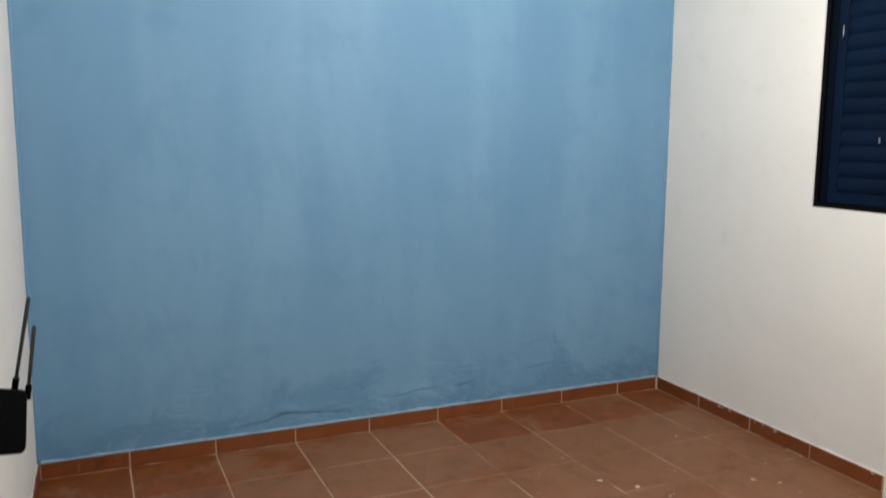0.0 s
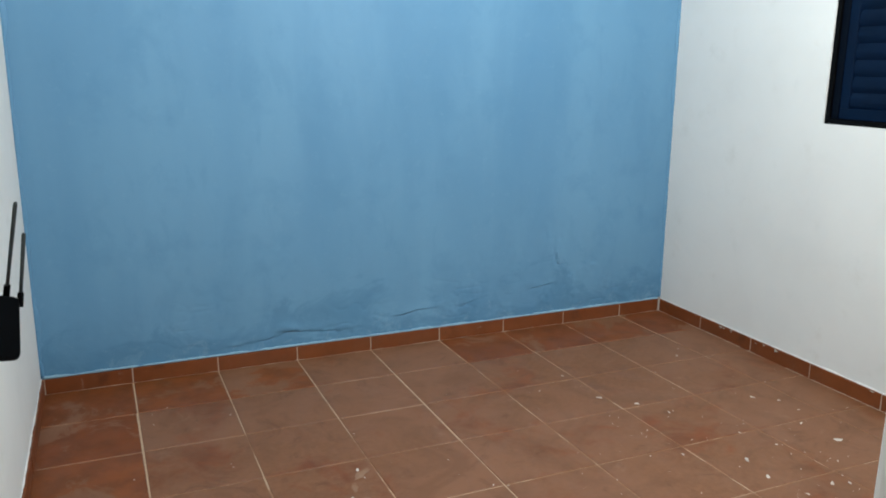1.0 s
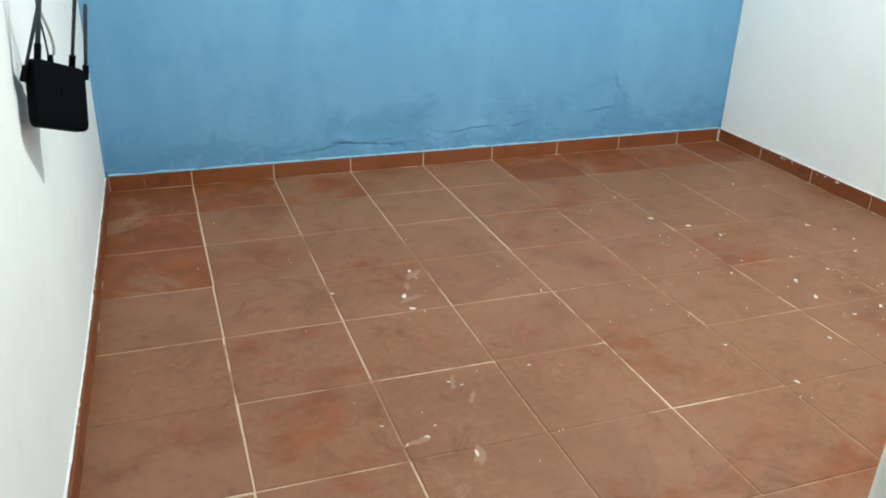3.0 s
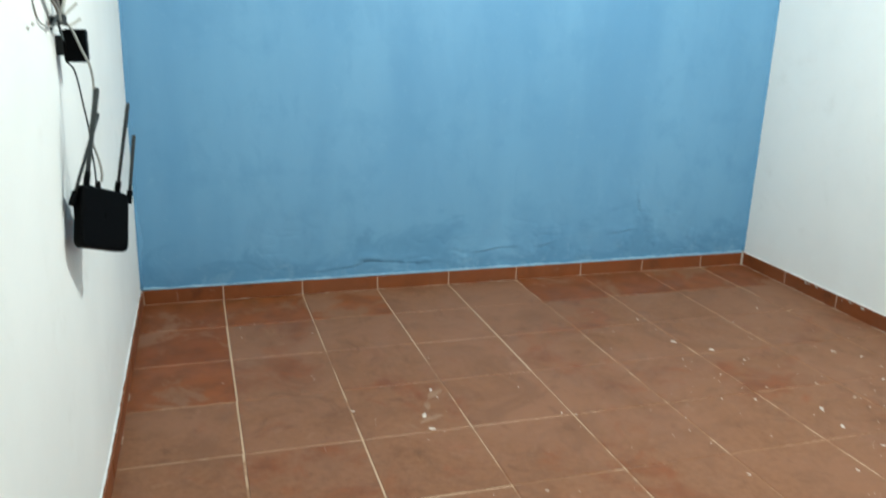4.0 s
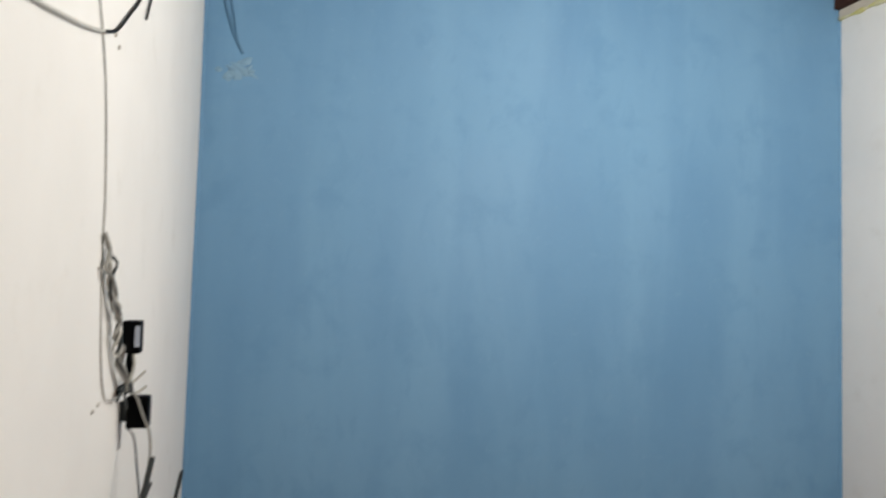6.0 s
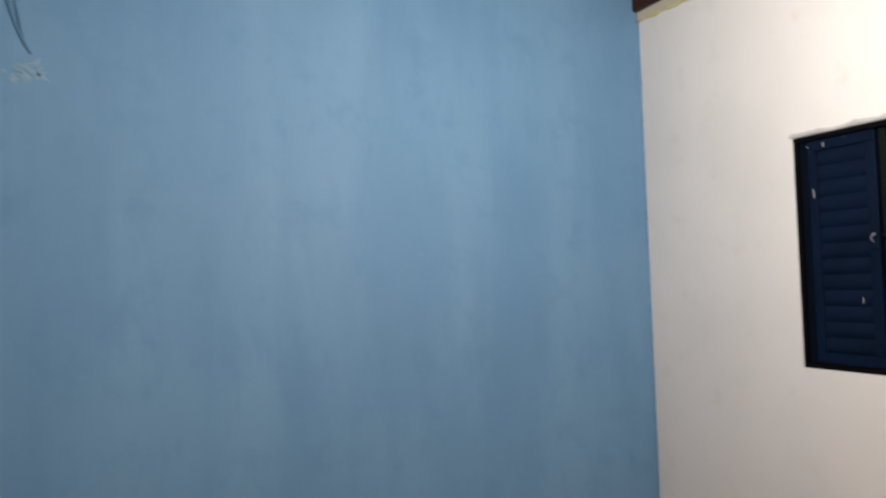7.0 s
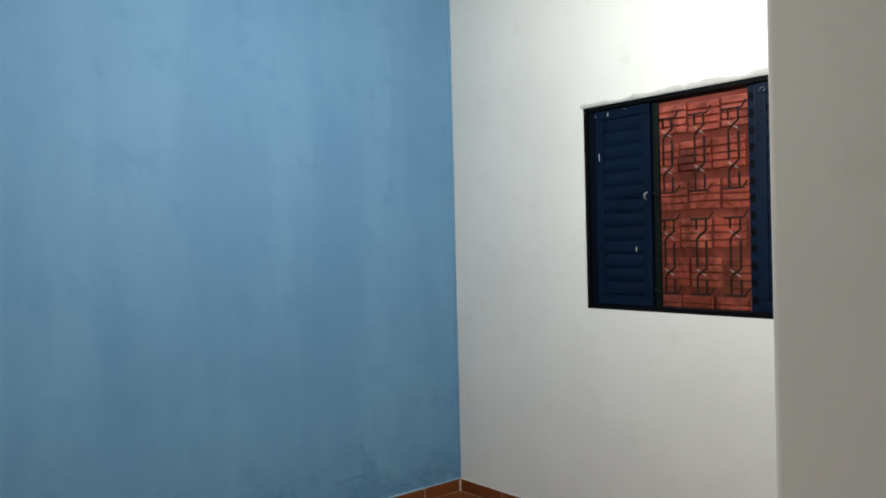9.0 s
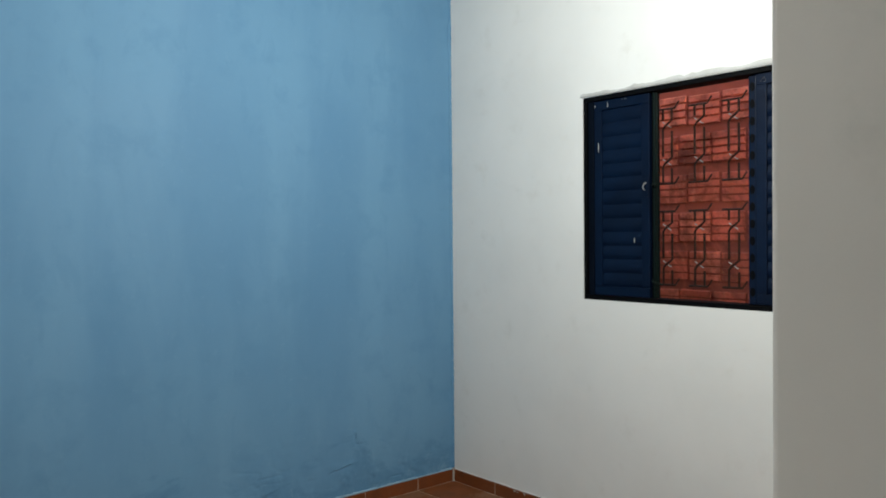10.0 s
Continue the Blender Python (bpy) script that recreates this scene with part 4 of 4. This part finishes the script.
for k in range(150):
    x, y = (rng.gauss(2.5, .42), rng.gauss(-1.6, .42)) if k % 3 else (rng.uniform(.3, 3.0), rng.uniform(-2.9, -.3))
    if not (0.05 < x < W - 0.05 and -3.1 < y < -0.05):
        continue
    r = rng.uniform(0.0012, 0.0034)
    q = [bm.verts.new((x + r * dx * rng.uniform(.7, 1.4), y + r * dy, z)) for dx, dy, z in ((1, 0, .0006), (-.5, .8, .0006), (-.5, -.8, .0006), (0, 0, .0006 + r))]
    for tri in ((0, 1, 3), (1, 2, 3), (2, 0, 3), (2, 1, 0)):
        bm.faces.new([q[t] for t in tri])
tagged(part("plaster_crumbs", bm, FLAKE), "fine white plaster crumbs scattered over the tiles", "debris", kind="stuff")

# ---- floor: slab, tiles, skirting ----
floor = tagged(part("floor", box((-T, -D - T, -0.20), (W + T, T, -0.0028)), GROUT), "worn terracotta tile floor with pale joints and dust", "floor", kind="structure")
floor_hall = tagged(part("floor_hall", box((-T, -5.35, -0.20), (2.4, -D - T, -0.0028)), GROUT), "terracotta tile floor of the hall", "floor", kind="structure")
PX, PY, J, JY = 0.3715, 0.3545, 0.0055, 0.0046
PX0 = 0.3686         # spacing of the joints at the painted wall, from which they fan out a little


def joint_x(k, y=0.0):
    return -0.0217 + PX0 * k - y * (0.0190 + 0.0016 * k)


def tile_mesh(name, sx, sy, sz, bevel, material, skew):
    bm = bmesh.new()
    low = [bm.verts.new((x, y, -sz)) for x, y in ((0, 0), (sx, 0), (sx, sy), (0, sy))]
    mid = [bm.verts.new((x, y, -bevel)) for x, y in ((0, 0), (sx, 0), (sx, sy), (0, sy))]
    top = [bm.verts.new((x, y, 0)) for x, y in ((bevel, bevel), (sx - bevel, bevel), (sx - bevel, sy - bevel), (bevel, sy - bevel))]
    for a, b in ((low, mid), (mid, top)):
        for k in range(4):
            bm.faces.new((a[k], a[(k + 1) % 4], b[(k + 1) % 4], b[k]))
    bm.faces.new(top)
    for v in bm.verts:
        v.co.x -= skew * v.co.y
    return mesh_of(bm, name, material)


made = {(i, mat): tile_mesh("floor_tile", PX - J, PY - JY, 0.012, 0.0022, mat, 0.0190 + 0.0016 * (i + 0.5)) for i in range(9) for mat in (TILE, TILE_LESS)}
FRESH = {(0, 0), (1, 0), (2, 0), (5, 0), (6, 0), (7, 0), (8, 0), (0, 1), (0, 2)}   # tiles along the walls that nobody walks on
rng = random.Random(3)
yl = [-0.0125] + [-0.350 - PY * k for k in range(0, 14)]
for i in range(9):
    for j in range(len(yl) - 1):
        y0, y1 = yl[j + 1] + JY / 2, yl[j] - (JY / 2 if j else 0)
        x0 = joint_x(i, y0) + J / 2 if i else -0.11 - 0.019 * y0
        x1 = joint_x(i + 1, y0) - J / 2 if i < 8 else W + 0.02
        if y0 < -D - 0.1 and x1 > 2.25:
            continue
        t = new("floor_tile", made[i, TILE_LESS if (i, j) in FRESH else TILE])
        t.matrix_basis = pose(x0 + rng.uniform(-.0012, .0012), y0 + rng.uniform(-.0012, .0012), rng.uniform(-.0006, .0004), rng.uniform(-.1, .1), rng.uniform(-.1, .1), rng.uniform(-.15, .15)) \
            @ Matrix.Diagonal(((x1 - x0) / (PX - J), (y1 - y0) / (PY - JY), 1, 1))
        t.parent = floor if y0 > -D - 0.1 else floor_hall

SH = 0.070
skirt_piece = box((0, -0.0112, 0), (PX - 0.006, 0, SH - 0.0015), 0.0015)
skirt = mesh_of(skirt_piece, "skirting_tile", SKIRT)
for wall, label in (("back", "terracotta skirting tiles under the blue wall"), ("right", "terracotta skirting tiles under the window wall"), ("left", "terracotta skirting tiles under the side wall")):
    base = thing("baseboard_" + wall, label, "skirting", kind="structure")
    bed = {"back": ((-0.018, -0.0098, -0.002), (W, 0.0, SH - 0.003)), "right": ((W - 0.0098, -D, -0.002), (W, -0.0098, SH - 0.003)), "left": ((0.0, -D - 0.2, -0.002), (0.0098, -1.4, SH - 0.003))}[wall]
    bm = box(*bed)
    if wall == "left":
        add_box(bm, (0.0, -1.4, -0.002), (0.0098, -0.0098, SH - 0.003))
        for v in bm.verts:
            v.co.x -= lean(v.co.y)
    part("joint_mortar", bm, JOINT, base)
    bm = bmesh.new()
    for k in range(int((W if wall == "back" else D) / 0.05) - 1):
        if rng.random() < {"back": 0.45, "right": 0.85, "left": 0.12}[wall]:
            wide, a, b = 0.0118 + rng.uniform(0.001, 0.0045), 0.02 + k * 0.05, 0.02 + (k + 1) * 0.05
            lo, hi = {"back": ((a, -wide, -0.002), (b, -0.0113, 0.0012)), "right": ((W - wide, -b, -0.002), (W - 0.0113, -a, 0.0012)),
                      "left": ((0.0113 - lean(-a), -b, -0.002), (wide - lean(-a), -a, 0.0012))}[wall]
            add_box(bm, lo, hi)
    part("floor_joint", bm, JOINT, base)
    if wall == "back":
        stops = [-0.006] + [joint_x(k) for k in range(1, 9)] + [W - 0.017]
    else:
        stops = [0.012] + [0.366 + 0.368 * k for k in range(0, 8 if wall == "right" else 9)]
        stops[-1] = min(stops[-1], D - 0.002) if wall == "right" else stops[-1]
    for a, b in zip(stops, stops[1:]):
        s = new("skirting_tile", skirt)
        k = (b - a - 0.006) / (PX - 0.006)
        if wall == "back":
            m = pose(a + 0.003, -0.0005, 0)
        elif wall == "right":
            m = pose(W - 0.0005, -a - 0.003, 0, 0, 0, -90)
        else:
            m = pose(0.0005 - lean(-b), -b + 0.003, 0, 0, 0, 90 + math.degrees(math.atan2(lean(-a) - lean(-b), b - a)))
        s.matrix_basis = m @ Matrix.Diagonal((k, 1 + rng.uniform(-.08, .08), 1 + rng.uniform(-.02, .02), 1))
        s.parent = base
    if wall == "right":
        r = random.Random(8)
        for k in range(13):
            y, z, size = -r.uniform(0.35, 2.2), SH - r.uniform(0.001, 0.016), r.uniform(0.003, 0.010)
            bm = bmesh.new()
            rim = [(math.cos(q) * size * r.uniform(.6, 1.5), math.sin(q) * size * r.uniform(.3, .8)) for q in [i * math.pi / 5 for i in range(10)]]
            top = [bm.verts.new((W - 0.0131, y + p, min(z + q, SH - 0.002))) for p, q in rim]
            low = [bm.verts.new((W - 0.0100, y + p * 1.05, min(z + q * 1.05, SH - 0.0015))) for p, q in rim]
            bm.faces.new(top)
            for i in range(10):
                bm.faces.new((low[i], low[(i + 1) % 10], top[(i + 1) % 10], top[i]))
            bmesh.ops.recalc_face_normals(bm, faces=bm.faces)
            part("paint_splash", bm, PALE_MORTAR, base)
        # a lump of pale mortar where the two skirtings meet
        part("corner_mortar", tube([(W - 0.014, -0.014, -0.001), (W - 0.0125, -0.012, 0.030), (W - 0.015, -0.0145, 0.052), (W - 0.011, -0.012, 0.078)], [0.0085 - 0.0040 * abs(math.sin(0.55 * i)) for i in range(19)], 7, 6), PALE_MORTAR, base, smooth=True)
